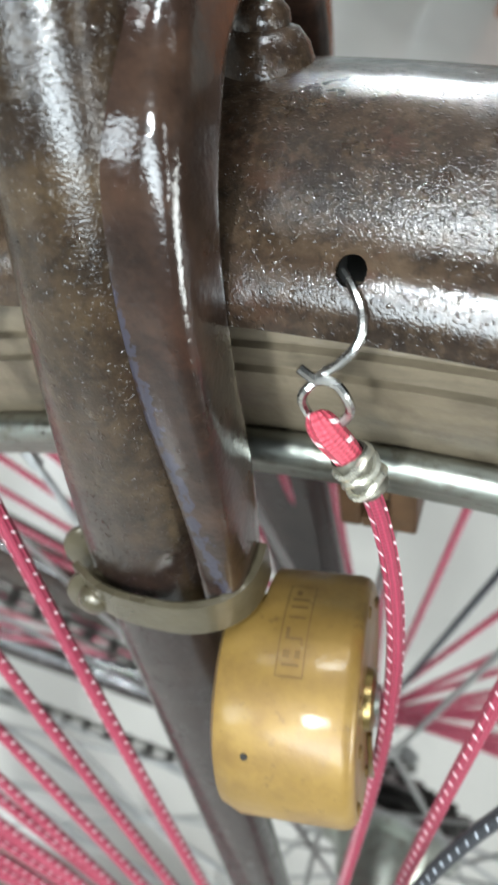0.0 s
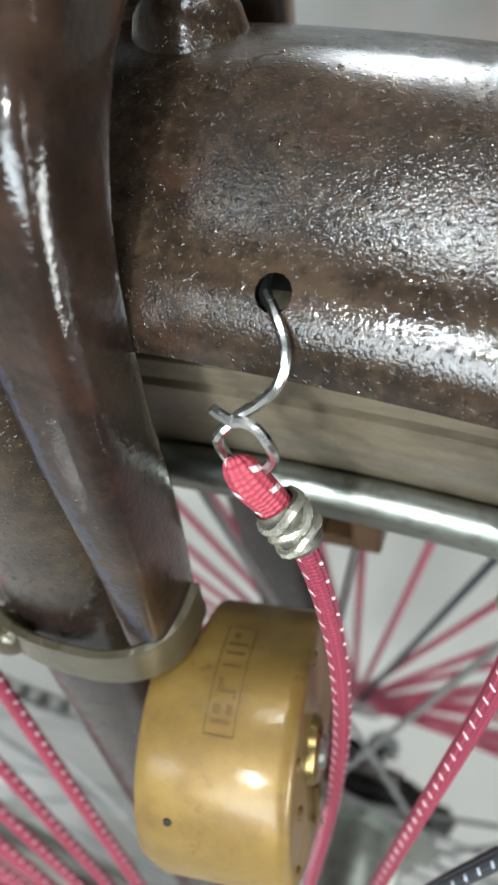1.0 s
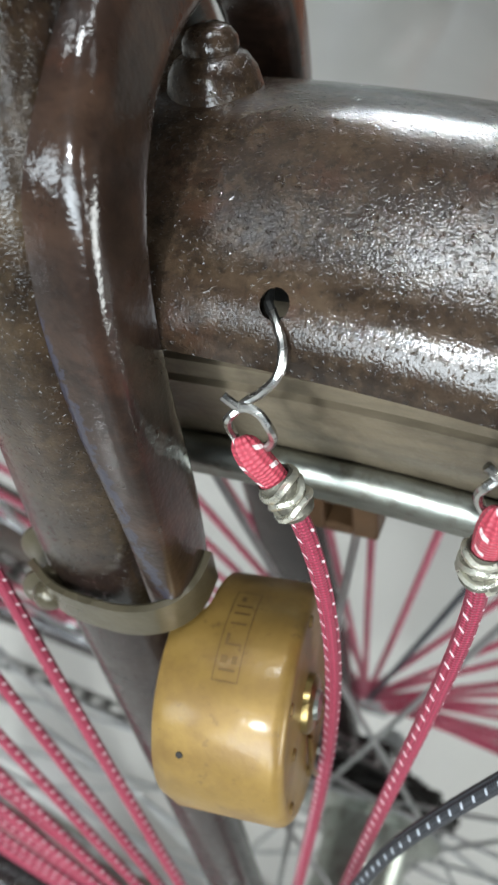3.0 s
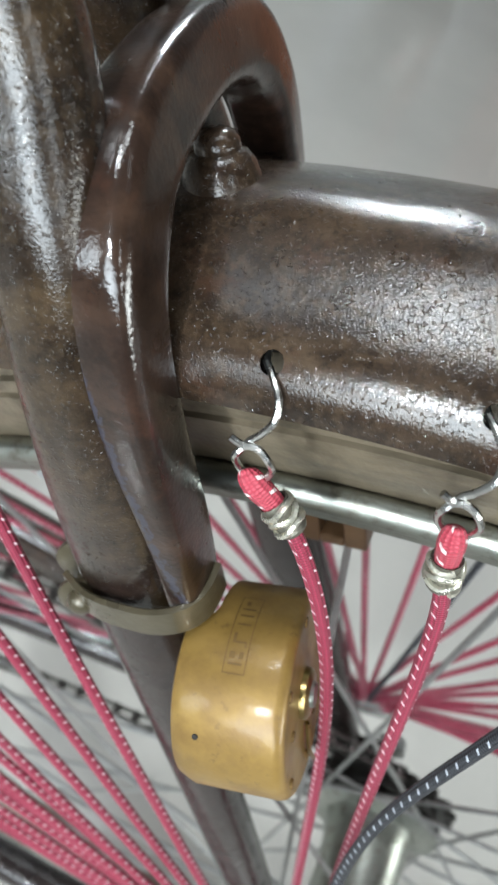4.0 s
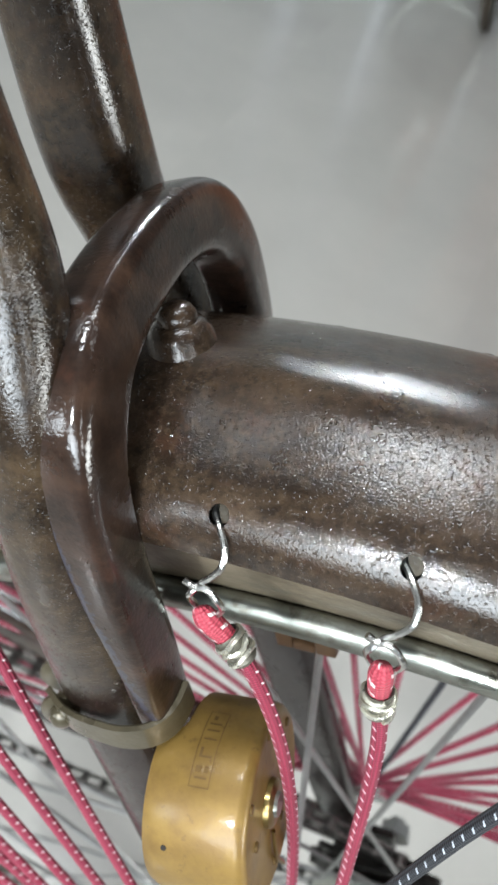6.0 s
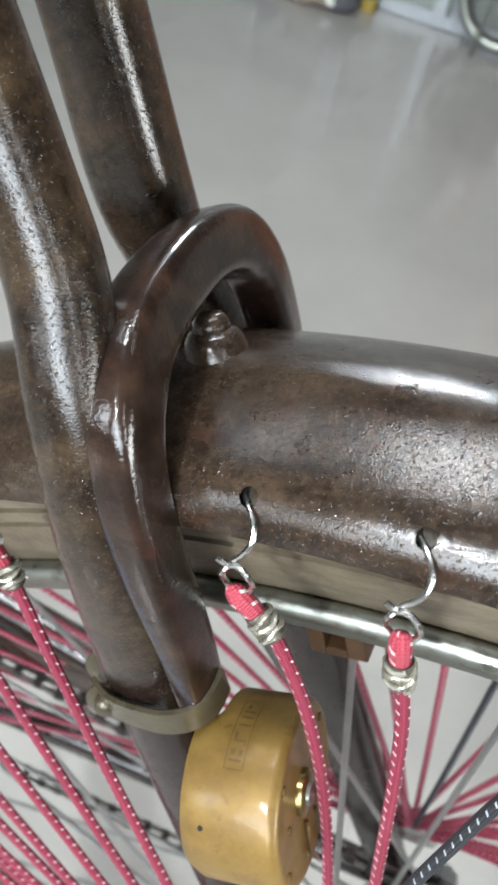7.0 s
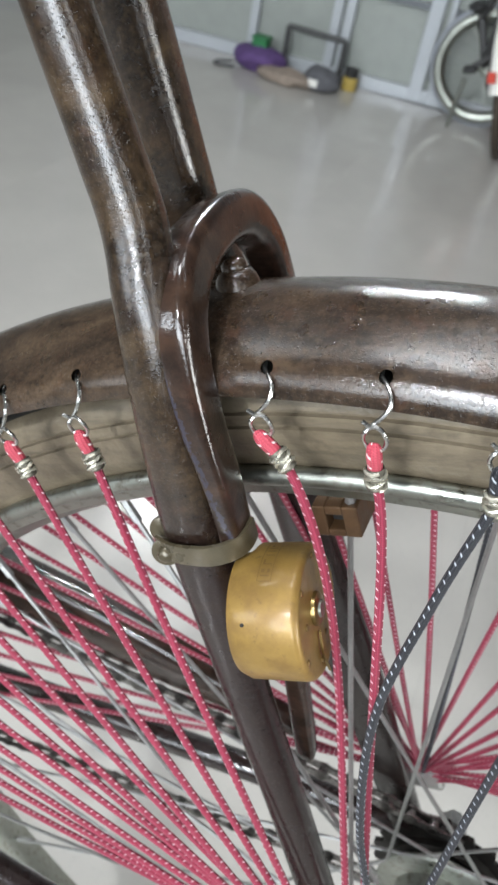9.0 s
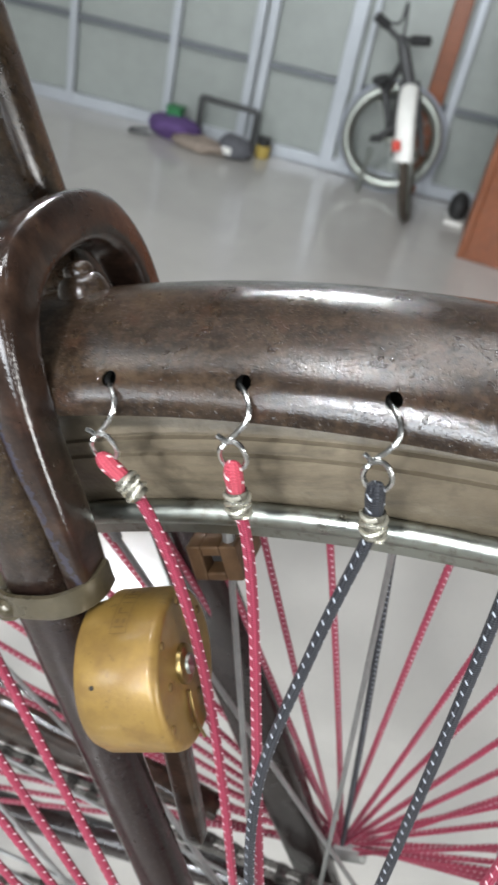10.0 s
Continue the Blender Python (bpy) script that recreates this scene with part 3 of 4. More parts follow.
# chain stays towards the bottom bracket
BRACKET = Vector((-0.432, 0.0, 0.139))
for side, tip in ((-1, (-0.006, -0.064, -0.004)), (1, (-0.016, 0.066, -0.004))):
    rows = [(*tip, 0.0075, 0.0075), (-0.09, side * 0.062, 0.022, 0.0085, 0.0085), (-0.21, side * 0.056, 0.058, 0.0095, 0.0085), (-0.33, side * 0.046, 0.100, 0.0105, 0.0085), (-0.425, side * 0.032, 0.136, 0.0105, 0.0085)]
    p = smooth_path(rows, 8)
    part("chain_stay", sweep("chain_stay", p[:, :3], p[:, 3], p[:, 4], 16, ref=(0, 0, 1)), FRAME, bicycle)
part("bottom_bracket", lathe("bottom_bracket", [(0.0, -0.036), (0.02, -0.036), (0.021, -0.034), (0.021, 0.034), (0.02, 0.036), (0.0, 0.036)], 28, "Y", BRACKET), FRAME, bicycle)
for side, x in ((-1, -0.008), (1, -0.018)):
    bm = box(bmesh.new(), x - 0.022, x + 0.02, side * 0.066 - 0.0025, side * 0.066 + 0.0025, -0.016, 0.014, 0.0018)
    part("dropout", bm, FRAME, bicycle)

# rear wheel
WHEEL_Y = -0.003
BEAD = [(0.3203 + 0.0033 * math.sin(radians(f)), 0.0198 + 0.0030 * math.cos(radians(f))) for f in (-75, -50, -25, 0, 25, 50, 75, 100, 130)]
rim_prof = [(r, -y) for r, y in BEAD] + [ (0.3185, -0.0158), (0.3120, -0.0120), (0.3085, -0.0060), (0.3070, 0.0),
            (0.3085, 0.0060), (0.3120, 0.0120), (0.3185, 0.0158)] + BEAD[::-1] + [(0.3135, 0.0196),
            (0.3098, 0.0140), (0.3060, 0.0070), (0.3045, 0.0), (0.3060, -0.0070), (0.3098, -0.0140), (0.3135, -0.0196)]
rim_prof = [(r + 0.0015, y + WHEEL_Y) for r, y in rim_prof]
rear_wheel = part("rear_wheel", ring_sweep("rear_wheel", rim_prof, 0, 2 * math.pi, 220), CHROME, bicycle, "dull chromed steel rim with rolled edges and rust specks")
tyre_prof = [(0.3205, -0.0160), (0.3250, -0.0185), (0.3300, -0.0205), (0.3350, -0.0218), (0.3392, -0.0225), (0.3396, -0.0212), (0.3406, -0.0212), (0.3410, -0.0227), (0.3440, -0.0228), (0.3443, -0.0213), (0.3453, -0.0213),
             (0.3457, -0.0226), (0.3500, -0.0216), (0.3540, -0.0185), (0.3562, -0.0130), (0.3574, -0.0065), (0.3577, 0.0)]
tyre_prof = [(r + 0.001, y + WHEEL_Y) for r, y in tyre_prof + [(r, -y) for r, y in tyre_prof[-2::-1]]]
tyre_mesh = ring_sweep("tyre", tyre_prof, 0, 2 * math.pi, 220)
tyre_mesh.materials.append(TYRE)
tyre_mesh.materials.append(SHADED_TREAD)
for face in tyre_mesh.polygons:   # the tread between the tan sidewalls is blackened so guard holes look unlit
    face.material_index = 1 if math.hypot(face.center.x, face.center.z) > 0.3542 else 0
part("tyre", tyre_mesh, None, rear_wheel, "dusty tan tyre with moulded sidewall lines")
hub_prof = [(0.004, -0.052), (0.0085, -0.052), (0.009, -0.036), (0.022, -0.0335), (0.034, -0.0325), (0.035, -0.030), (0.0335, -0.0285), (0.024, -0.027), (0.0215, -0.02), (0.0205, 0.0),
            (0.0215, 0.02), (0.024, 0.027), (0.0335, 0.0285), (0.035, 0.030), (0.034, 0.0325), (0.022, 0.0335), (0.009, 0.036), (0.0085, 0.058), (0.004, 0.058)]
hub = part("hub", lathe("hub", hub_prof, 48, "Y"), CHROME, rear_wheel, "polished hub shell with drilled flanges")
for side in (-1, 1):
    part("axle_nut", lathe("axle_nut", [(0.0, side * 0.080), (0.0045, side * 0.080), (0.0045, side * 0.077), (0.0085, side * 0.0765), (0.009, side * 0.0695), (0.0, side * 0.0695)], 6, "Y", smooth=False), STEEL, rear_wheel)
SPOKES = 40
for i in range(SPOKES):
    side = -1 if i % 2 == 0 else 1
    rim_a = 2 * math.pi * (i + 2.332) / SPOKES
    lean = 1.40 if (i // 2) % 2 == 0 else -1.40
    hub_a = rim_a + lean
    a = Vector((0.0315 * math.sin(hub_a), side * 0.031, 0.0315 * math.cos(hub_a)))
    b = Vector((0.3052 * math.sin(rim_a), side * 0.004, 0.3052 * math.cos(rim_a)))
    part("spoke", rod("spoke", a, b, 0.0011, 6), STEEL, rear_wheel)
    d = (a - b).normalized()
    part("nipple", rod("nipple", b - d * 0.002, b + d * 0.011, 0.0019, 6), STEEL, rear_wheel)


def sprocket_mesh(name, radius, teeth, y0, y1, bore):
    bm = bmesh.new()
    rings = []
    for y in (y0, y1):
        ring = []
        for i in range(teeth * 4):
            f = 2 * math.pi * i / (teeth * 4)
            r = radius + (0.004 if i % 4 in (1, 2) else -0.001)
            ring.append(bm.verts.new((r * math.sin(f), y, r * math.cos(f))))
        inner = [bm.verts.new((bore * math.sin(2 * math.pi * i / (teeth * 4)), y, bore * math.cos(2 * math.pi * i / (teeth * 4)))) for i in range(teeth * 4)]
        rings.append((ring, inner))
    n = teeth * 4
    for i in range(n):
        j = (i + 1) % n
        (o0, i0), (o1, i1) = rings
        bm.faces.new((o0[i], o0[j], o1[j], o1[i]))
        bm.faces.new((i0[j], i0[i], i1[i], i1[j]))
        bm.faces.new((o0[j], o0[i], i0[i], i0[j]))
        bm.faces.new((o1[i], o1[j], i1[j], i1[i]))
    return bm


part("sprocket", sprocket_mesh("sprocket", 0.037, 18, 0.0435, 0.0465, 0.012), BLACK, rear_wheel, "greasy black freewheel sprocket")
part("freewheel", lathe("freewheel", [(0.010, 0.037), (0.029, 0.037), (0.031, 0.039), (0.031, 0.0505), (0.028, 0.052), (0.010, 0.052)], 30, "Y"), BLACK, rear_wheel)

# chain: upper and lower run, one object a link
fwd = Vector((BRACKET.x, 0, BRACKET.z)).normalized()
up = Vector((-fwd.z, 0, fwd.x)) if fwd.x > 0 else Vector((fwd.z, 0, -fwd.x))
bm = bmesh.new()
for yy in (-0.0026, 0.0026):
    for xx in (-0.0064, 0.0064):
        bmesh.ops.create_cone(bm, cap_ends=True, segments=10, radius1=0.0042, radius2=0.0042, depth=0.0012, matrix=Matrix.Translation((xx, yy, 0)) @ Matrix.Rotation(math.pi / 2, 4, "X"))
    box(bm, -0.0064, 0.0064, yy - 0.0006, yy + 0.0006, -0.0026, 0.0026)
for xx in (-0.0064, 0.0064):
    bmesh.ops.create_cone(bm, cap_ends=True, segments=10, radius1=0.0024, radius2=0.0024, depth=0.0078, matrix=Matrix.Translation((xx, 0, 0)) @ Matrix.Rotation(math.pi / 2, 4, "X"))
link_mesh = bm_mesh("link", bm)
link_mesh.materials.append(plain("chain_steel", (0.20, 0.19, 0.18), 0.3, 0.9, 0.1, 500, 0.5))
chain = part("chain", sweep("chain", [(0.0, 0.045, 0.0375), (-0.0005, 0.045, 0.0377)], 0.001), BLACK, bicycle, "greasy roller chain")
for sgn in (1, -1):
    a = up * (0.0375 * sgn) + Vector((0, 0.045, 0))
    b = Vector((BRACKET.x, 0.045, BRACKET.z)) + up * (0.092 * sgn)
    d = b - a
    count = int(d.length / 0.0127)
    ang = math.atan2(-d.z, d.x)
    for i in range(count):
        q = a + d * ((i + 0.5) / count)
        part("link", link_mesh, None, chain, m=Matrix.Translation(q) @ Matrix.Rotation(ang, 4, "Y"))
part("chainring", sprocket_mesh("chainring", 0.092, 46, 0.0435, 0.0465, 0.075), BLACK, bicycle, m=Matrix.Translation((BRACKET.x, 0, BRACKET.z)))

# hockey-stick chain guard above the chain
g0, g1 = up * 0.062 + fwd * 0.09 + Vector((0, 0.056, 0)), Vector((BRACKET.x, 0.056, BRACKET.z)) + up * 0.118
p = smooth_path([(*g0, 0.003, 0.007), (*(g0.lerp(g1, 0.3) + up * 0.004), 0.019, 0.011), (*(g0.lerp(g1, 0.7) + up * 0.003), 0.021, 0.011), (*g1, 0.021, 0.011)], 8)
part("chain_guard", sweep("chain_guard", p[:, :3], p[:, 3], p[:, 4], 16, ref=tuple(up), power=3.0), ARCH, bicycle, "dark brown chain guard along the upper chain run")

# brake shoe holder inside the rim
TAN = plain("tan_shoe", (0.11, 0.060, 0.028), 0.45, 0.3, 0.2, 300, 0.3)
bm = bmesh.new()
for x0, x1, z0, z1 in ((0.002, 0.0065, 0.2865, 0.2990), (0.0125, 0.018, 0.2865, 0.2990), (0.0065, 0.0125, 0.2865, 0.2895), (0.0065, 0.0125, 0.2955, 0.2990)):
    box(bm, x0, x1, -0.008, 0.010, z0, z1, 0.0006)
shoe_holder = part("brake_shoe", bm, TAN, bicycle, "tan brake shoe holder inside the rim")
part("rubber_block", box_mesh("rubber_block", 0.0067, 0.0123, -0.003, 0.009, 0.2897, 0.2953, 0.0005), RUBBER, shoe_holder, "black rubber brake block")

# ---- the brass lock clamped to the stay ----
lock = thing("cycle_lock", "small round brass cycle lock clamped to the bicycle stay", "lock", BIKE)
LX0, LX1, LY, LZ, LR = -0.0048, 0.0176, -0.0505, 0.2922, 0.0200
prof = [(0.0, LX0), (LR - 0.004, LX0), (LR - 0.0012, LX0 + 0.0012), (LR, LX0 + 0.004), (LR, LX1 - 0.0022), (LR - 0.0003, LX1 - 0.0011), (LR - 0.0011, LX1 - 0.0003), (LR - 0.0022, LX1), (LR - 0.0030, LX1 - 0.0002), (0.0, LX1 - 0.0002)]
DRUM_M = Matrix.Translation((0, LY, LZ)) @ Matrix.Rotation(radians(7), 4, "Z") @ Matrix.Translation((0, -LY, -LZ))
drum_body = new("drum", lathe("drum", prof, 96, "X", (0, LY, LZ)))
notch = new("cutter", box_mesh("cutter", LX0 - 0.01, LX0 + 0.0064, LY + 0.0025, LY + 0.04, LZ, LZ + 0.04, 0.002))
drum = part("drum", carved(drum_body, notch, "drum"), BRASS, lock, "yellow brass drum with worn lacquer", DRUM_M)
part("key_boss", lathe("key_boss", [(0.0, LX1 + 0.0013), (0.0042, LX1 + 0.0013), (0.0049, LX1 + 0.0008), (0.0052, LX1 - 0.001)], 24, "X", (0, LY - 0.001, LZ + 0.002)), BRASS_BRIGHT, drum, "bright brass keyhole boss")
part("key_core", lathe("key_core", [(0.0, LX1 + 0.0021), (0.0024, LX1 + 0.0020), (0.0028, LX1 + 0.0010)], 18, "X", (0, LY - 0.001, LZ + 0.002)), CHROME, drum)
part("seam", sweep("seam", smooth_path([(LX1 + 0.0004, LY - 0.004, LZ - 0.004), (LX1 + 0.0006, LY - 0.006, LZ - 0.011), (LX1 + 0.0004, LY - 0.004, LZ - 0.020)], 6), 0.0005, sides=6), BRASS_BRIGHT, drum)
for f, rr in ((0.3, 0.0165), (1.2, 0.0170), (2.1, 0.0165), (3.4, 0.0168), (4.3, 0.0150), (5.2, 0.0168), (2.8, 0.0115), (4.9, 0.0105)):
    part("rivet", lathe("rivet", [(0.0, LX1 + 0.00035), (0.0009, LX1 + 0.00025), (0.0012, LX1 - 0.0003)], 10, "X", (0, LY + rr * math.cos(f), LZ + rr * math.sin(f))), INK, drum)
dot = Vector((0.0015, LY - LR * math.cos(0.55), LZ + LR * math.sin(0.55)))
part("pin_hole", lathe("pin_hole", [(0.0, 0.0002), (0.00055, 0.0002), (0.0007, -0.0004)], 12), HOLE, drum, m=Matrix.Translation(dot) @ Matrix.Rotation(math.pi / 2 - 0.55, 4, "X"))
# stamped panel on the drum: a frame and plain bars
for dx0, dx1, f0, f1 in ((0.0052, 0.0054, 1.16, 1.98), (0.0092, 0.0094, 1.16, 1.98), (0.0052, 0.0094, 1.16, 1.17), (0.0052, 0.0094, 1.97, 1.98), (0.0060, 0.0086, 1.24, 1.26), (0.0060, 0.0070, 1.30, 1.36), (0.0078, 0.0086, 1.30, 1.36), (0.0060, 0.0086, 1.44, 1.46), (0.0060, 0.0066, 1.46, 1.54), (0.0060, 0.0086, 1.62, 1.64), (0.0060, 0.0086, 1.72, 1.74), (0.0060, 0.0086, 1.80, 1.82), (0.0064, 0.0072, 1.86, 1.92)):
    n = 6
    verts = [(dx, LY - (LR + 0.00012) * math.cos(f0 + (f1 - f0) * i / n), LZ + (LR + 0.00012) * math.sin(f0 + (f1 - f0) * i / n)) for i in range(n + 1) for dx in (dx0, dx1)]
    part("stamped_bar", grid_mesh("stamped_bar", verts, [(2 * i, 2 * i + 1, 2 * i + 3, 2 * i + 2) for i in range(n)]), INK, drum)

# clamp band round stay and leg, closed by a bolt in front of the stay
band = [(-0.0282, -0.0508, 0.3152), (-0.0272, -0.0514, 0.3153)]
for i in range(25):
    f = math.radians(-138 + 148 * i / 24)
    cx, sy = math.copysign(abs(math.cos(f)) ** 0.75, math.cos(f)), math.copysign(abs(math.sin(f)) ** 0.75, math.sin(f))
    x, y = -0.0140 + 0.0144 * cx, -0.0450 + 0.0098 * sy
    band.append((x, y, 0.3155 + 0.14 * max(0.0, x + 0.010) + 0.12 * max(0.0, y + 0.047)))
part("clamp_band", ribbon("clamp_band", smooth_path(band, 2), 0.0035, 0.0010), CLAMP, lock, "olive brown painted clamp band")
bolt_m = Matrix.Translation((-0.0248, -0.0532, 0.3140)) @ Matrix.Rotation(math.radians(80), 4, "X") @ Matrix.Rotation(0.45, 4, "Y")
part("bolt", lathe("bolt", [(0.0, 0.0029), (0.0012, 0.0028), (0.0022, 0.0022), (0.0027, 0.0013), (0.0028, 0.0002), (0.0018, 0.0), (0.0018, -0.009)], 18), CLAMP, lock, m=bolt_m)
for ear in (Vector((-0.0252, -0.0528, 0.3140)), Vector((-0.0275, -0.0474, 0.3180))):
    part("bolt_ear", lathe("bolt_ear", [(0.0, 0.0006), (0.0040, 0.0006), (0.0045, 0.0003), (0.0046, -0.0004), (0.0044, -0.0008), (0.0, -0.0008)], 20), CLAMP, lock, m=Matrix.Translation(ear) @ Matrix.Rotation(math.radians(80), 4, "X") @ Matrix.Rotation(0.30, 4, "Y"))

p = smooth_path([(-0.0030, -0.0310, 0.2780, 0.0042, 0.0030), (-0.0064, -0.0335, 0.2421, 0.0042, 0.0030), (-0.0108, -0.0340, 0.2060, 0.0038, 0.0028), (-0.0118, -0.0340, 0.1995, 0.0026, 0.0022)], 6)
part("lock_arm", sweep("lock_arm", p[:, :3], p[:, 3], p[:, 4], 20, power=4.0), ARCH, lock, "dark brown flat steel arm below the drum")


# ---- elastic dress-guard cords, hooked into the guard and gathered at a clip by the axle ----
CLIP_NEAR, CLIP_FAR = Vector((-0.0098, -0.0733, 0.0405)), Vector((-0.0130, 0.0745, 0.042))
GATHER = Vector((-0.0068, -0.0722, 0.1100))   # where the cords ahead of the stay run together
# bends of the slack cords, from below the ferrule to the clip
BENDS = {0: [(0.0339, -0.0464, 0.2847), (-0.0048, -0.0486, 0.1852), (0.0039, -0.0661, 0.1190), (-0.0113, -0.0735, 0.0411)],
         1: [(0.0443, -0.0440, 0.3123), (0.0103, -0.0569, 0.2023), (0.0162, -0.0740, 0.1279), (-0.0132, -0.0737, 0.0420)],
         3: [(0.0640, -0.0550, 0.2356), (0.0175, -0.0640, 0.1468), (-0.0090, -0.0730, 0.0400)]}
GREY_BEND = [(0.0526, -0.0516, 0.3020), (0.0329, -0.0593, 0.2634), (0.0212, -0.0650, 0.2146), (0.0152, -0.0657, 0.1594), (0.0057, -0.0690, 0.1017), (-0.0050, -0.0729, 0.0428)]
rng = random.Random(7)
FOCUS = []


def eyelet_frame(k, side):
    """Hole k of the guard on one side: its place, the way to the rear, out of the wheel's plane, and outwards from the axle."""
    f = FIRST_A + STEP_A * k
    y = HOLE_Y if side < 0 else FAR_HOLE_Y
    return on_guard(f, HOLE_R, y), Vector((math.cos(f), 0, -math.sin(f))), Vector((0, side, 0)), Vector((math.sin(f), 0, math.cos(f)))


TILTS = {0: 0.70, 1: 0.05, 2: 0.05}
FERRULE = [(0.0018, 0.0030), (0.0021, 0.0002), (0.0024, 0.0), (0.0025, 0.0006), (0.0023, 0.0012), (0.0023, 0.0050), (0.0025, 0.0056), (0.0022, 0.0062), (0.0016, 0.0062)]
ferrule_mesh = lathe("ferrule", FERRULE, 16)
TIN = plain("crimped_tin", (0.66, 0.64, 0.54), 0.28, 0.8, 0.2, 900, 0.3)
ferrule_mesh.materials.append(plain("dull_tin", (0.16, 0.15, 0.12), 0.45, 0.7, 0.2, 900, 0.4))
COIL = [(0.00255 * math.cos(f), 0.00255 * math.sin(f), 0.0006 + 0.0050 * f / (6 * math.pi) + 0.00035 * math.sin(2.5 * f)) for f in [6 * math.pi * i / 54 for i in range(55)]]
coil_mesh = sweep("coil", COIL, 0.00055, sides=6, ref=(0, 0, 1))
coil_mesh.materials.append(TIN)
WIRE = plain("hook_wire", (0.62, 0.62, 0.60), 0.25, 1.0, 0.05, 500, 0.1)


def bezier(controls, steps):
    """Points on the curve that the control points draw."""
    out = []
    for i in range(steps + 1):
        pts = list(controls)
        while len(pts) > 1:
            pts = [p.lerp(q, i / steps) for p, q in zip(pts, pts[1:])]
        out.append(pts[0])
    return out


def elastic_cord(k, side, grey, bow):
    p, t, o, r = eyelet_frame(k, side)
    clip = CLIP_FAR if side > 0 else GATHER if k < -1 else CLIP_NEAR
    what = "grey" if grey else "pink"
    ob = thing("elastic_cord", what + " braided elastic cord with a wire hook, hooked into the mudguard", "elastic cord", BIKE, "dress guard cords")

    def at(a, b, c):
        return p + t * a + o * b + r * c

    # hook: out of the hole, an S to the eye, once round the cord's bight, and a short tail
    pts = [at(-0.0020, -0.004, 0.0002), at(-0.0014, -0.0012, -0.0008), at(0.0004, 0.0014, -0.0012), at(0.0022, 0.0040, -0.0028), at(0.0023, 0.0060, -0.0052), at(0.0006, 0.0068, -0.0076), at(-0.0012, 0.0070, -0.0094)]
    eye = at(-0.0006, 0.0082, -0.0130)
    toward = (clip - eye).normalized()
    if side < 0:
        toward = (toward + t * TILTS.get(k, 0.0)).normalized()
    for i in range(1, 12):
        f = math.radians(115 + 31 * i)
        pts.append(eye + t * (0.0029 * math.cos(f)) + r * (0.0034 * math.sin(f)) + o * (0.0003 * math.sin(3 * f)))
    pts += [at(-0.0019, 0.0080, -0.0098), at(-0.0030, 0.0083, -0.0088), at(-0.0038, 0.0083, -0.0082)]
    part("hook", sweep("hook", smooth_path(pts, 6), 0.00060, sides=8, ref=tuple(o)), WIRE, ob, "bright bent-wire hook")
    # bight of the cord through the eye
    side_v = toward.cross(o).normalized()
    head = eye - r * 0.0030
    bight = [head - toward * 0.0022 + o * 0.0004, head - toward * 0.0018 + o * 0.0006, head - toward * 0.0008 + o * 0.0008, head + toward * 0.0010 + o * 0.0008, head + toward * 0.0040 + o * 0.0003, head + toward * 0.0085]
    radii = [0.0008, 0.0014, 0.0019, 0.0021, 0.0020, 0.0017]
    rows = smooth_path([(*q, w) for q, w in zip(bight, radii)], 5)
    part("bight", sweep("bight", rows[:, :3], rows[:, 3], sides=12, ref=tuple(o)), GREY if grey else PINK_TIP, ob)
    m = Matrix.Translation(head + toward * 0.0050) @ toward.to_track_quat("Z", "Y").to_matrix().to_4x4()
    tip = part("ferrule", ferrule_mesh, None, ob, "crimped tin ferrule", m=m)
    part("coil", coil_mesh, None, tip, "bright coiled wire")
    if k == 0 and side < 0:
        FOCUS.append(tip)
    # the cord itself, to the clip
    a = head + toward * 0.0095
    end = clip + Vector((rng.uniform(-0.004, 0.004), rng.uniform(-0.002, 0.002), rng.uniform(-0.004, 0.004)))
    if side < 0 and k < -1:
        end.z += 0.0014 * (-2 - k)
    mid = a.lerp(end, 0.36) + t * bow + o * 0.002
    if side < 0 and k == 2:
        path = smooth_path([tuple(a)] + GREY_BEND, 7)
    elif side < 0 and k in BENDS:
        path = bezier([a] + [Vector(q) for q in BENDS[k]], 40)
    else:
        path = bezier([a, mid, end], 26)
    if side < 0 and k < -1:
        path += [end.lerp(CLIP_NEAR, 0.5), CLIP_NEAR + (end - GATHER) * 0.5]
    part("cord", sweep("cord", path, 0.00140, sides=8, ref=tuple(o)), GREY if grey else PINK, ob)
    return ob


for k in range(-13, 17):
    if k != -1:
        elastic_cord(k, -1, k in (2, 3), rng.uniform(-0.003, 0.003))
for k in range(-16, 17):
    elastic_cord(k, 1, k == 2, rng.uniform(-0.003, 0.003))
CLEAR = plain("clear_plastic", (0.85, 0.85, 0.82), 0.2, 0.0, 0.1, 200, 0.1, Transmission_Weight=0.7)
for c, s in ((CLIP_NEAR, -1), (CLIP_FAR, 1)):
    clipper = thing("cord_clip", "clear plastic clip that gathers the elastic cords at the axle", "clip", BIKE, "cord clips")
    bm = box(bmesh.new(), c.x - 0.012, c.x + 0.012, c.y - 0.004, c.y + 0.004, c.z - 0.009, c.z + 0.006, 0.0025)
    part("body", bm, CLEAR, clipper)
    part("eyelet", sweep("eyelet", [(c.x + 0.010 * math.cos(f), c.y + s * 0.004, c.z - 0.002 + 0.006 * math.sin(f)) for f in [2 * math.pi * i / 16 for i in range(16)]], 0.0016, sides=6, ref=(0, 1, 0), closed=True), CLEAR, clipper)

# the lens keeps the first hook's ferrule sharp
cam.data.dof.use_dof = True
cam.data.dof.focus_object = FOCUS[0]
cam.data.dof.aperture_fstop = 40


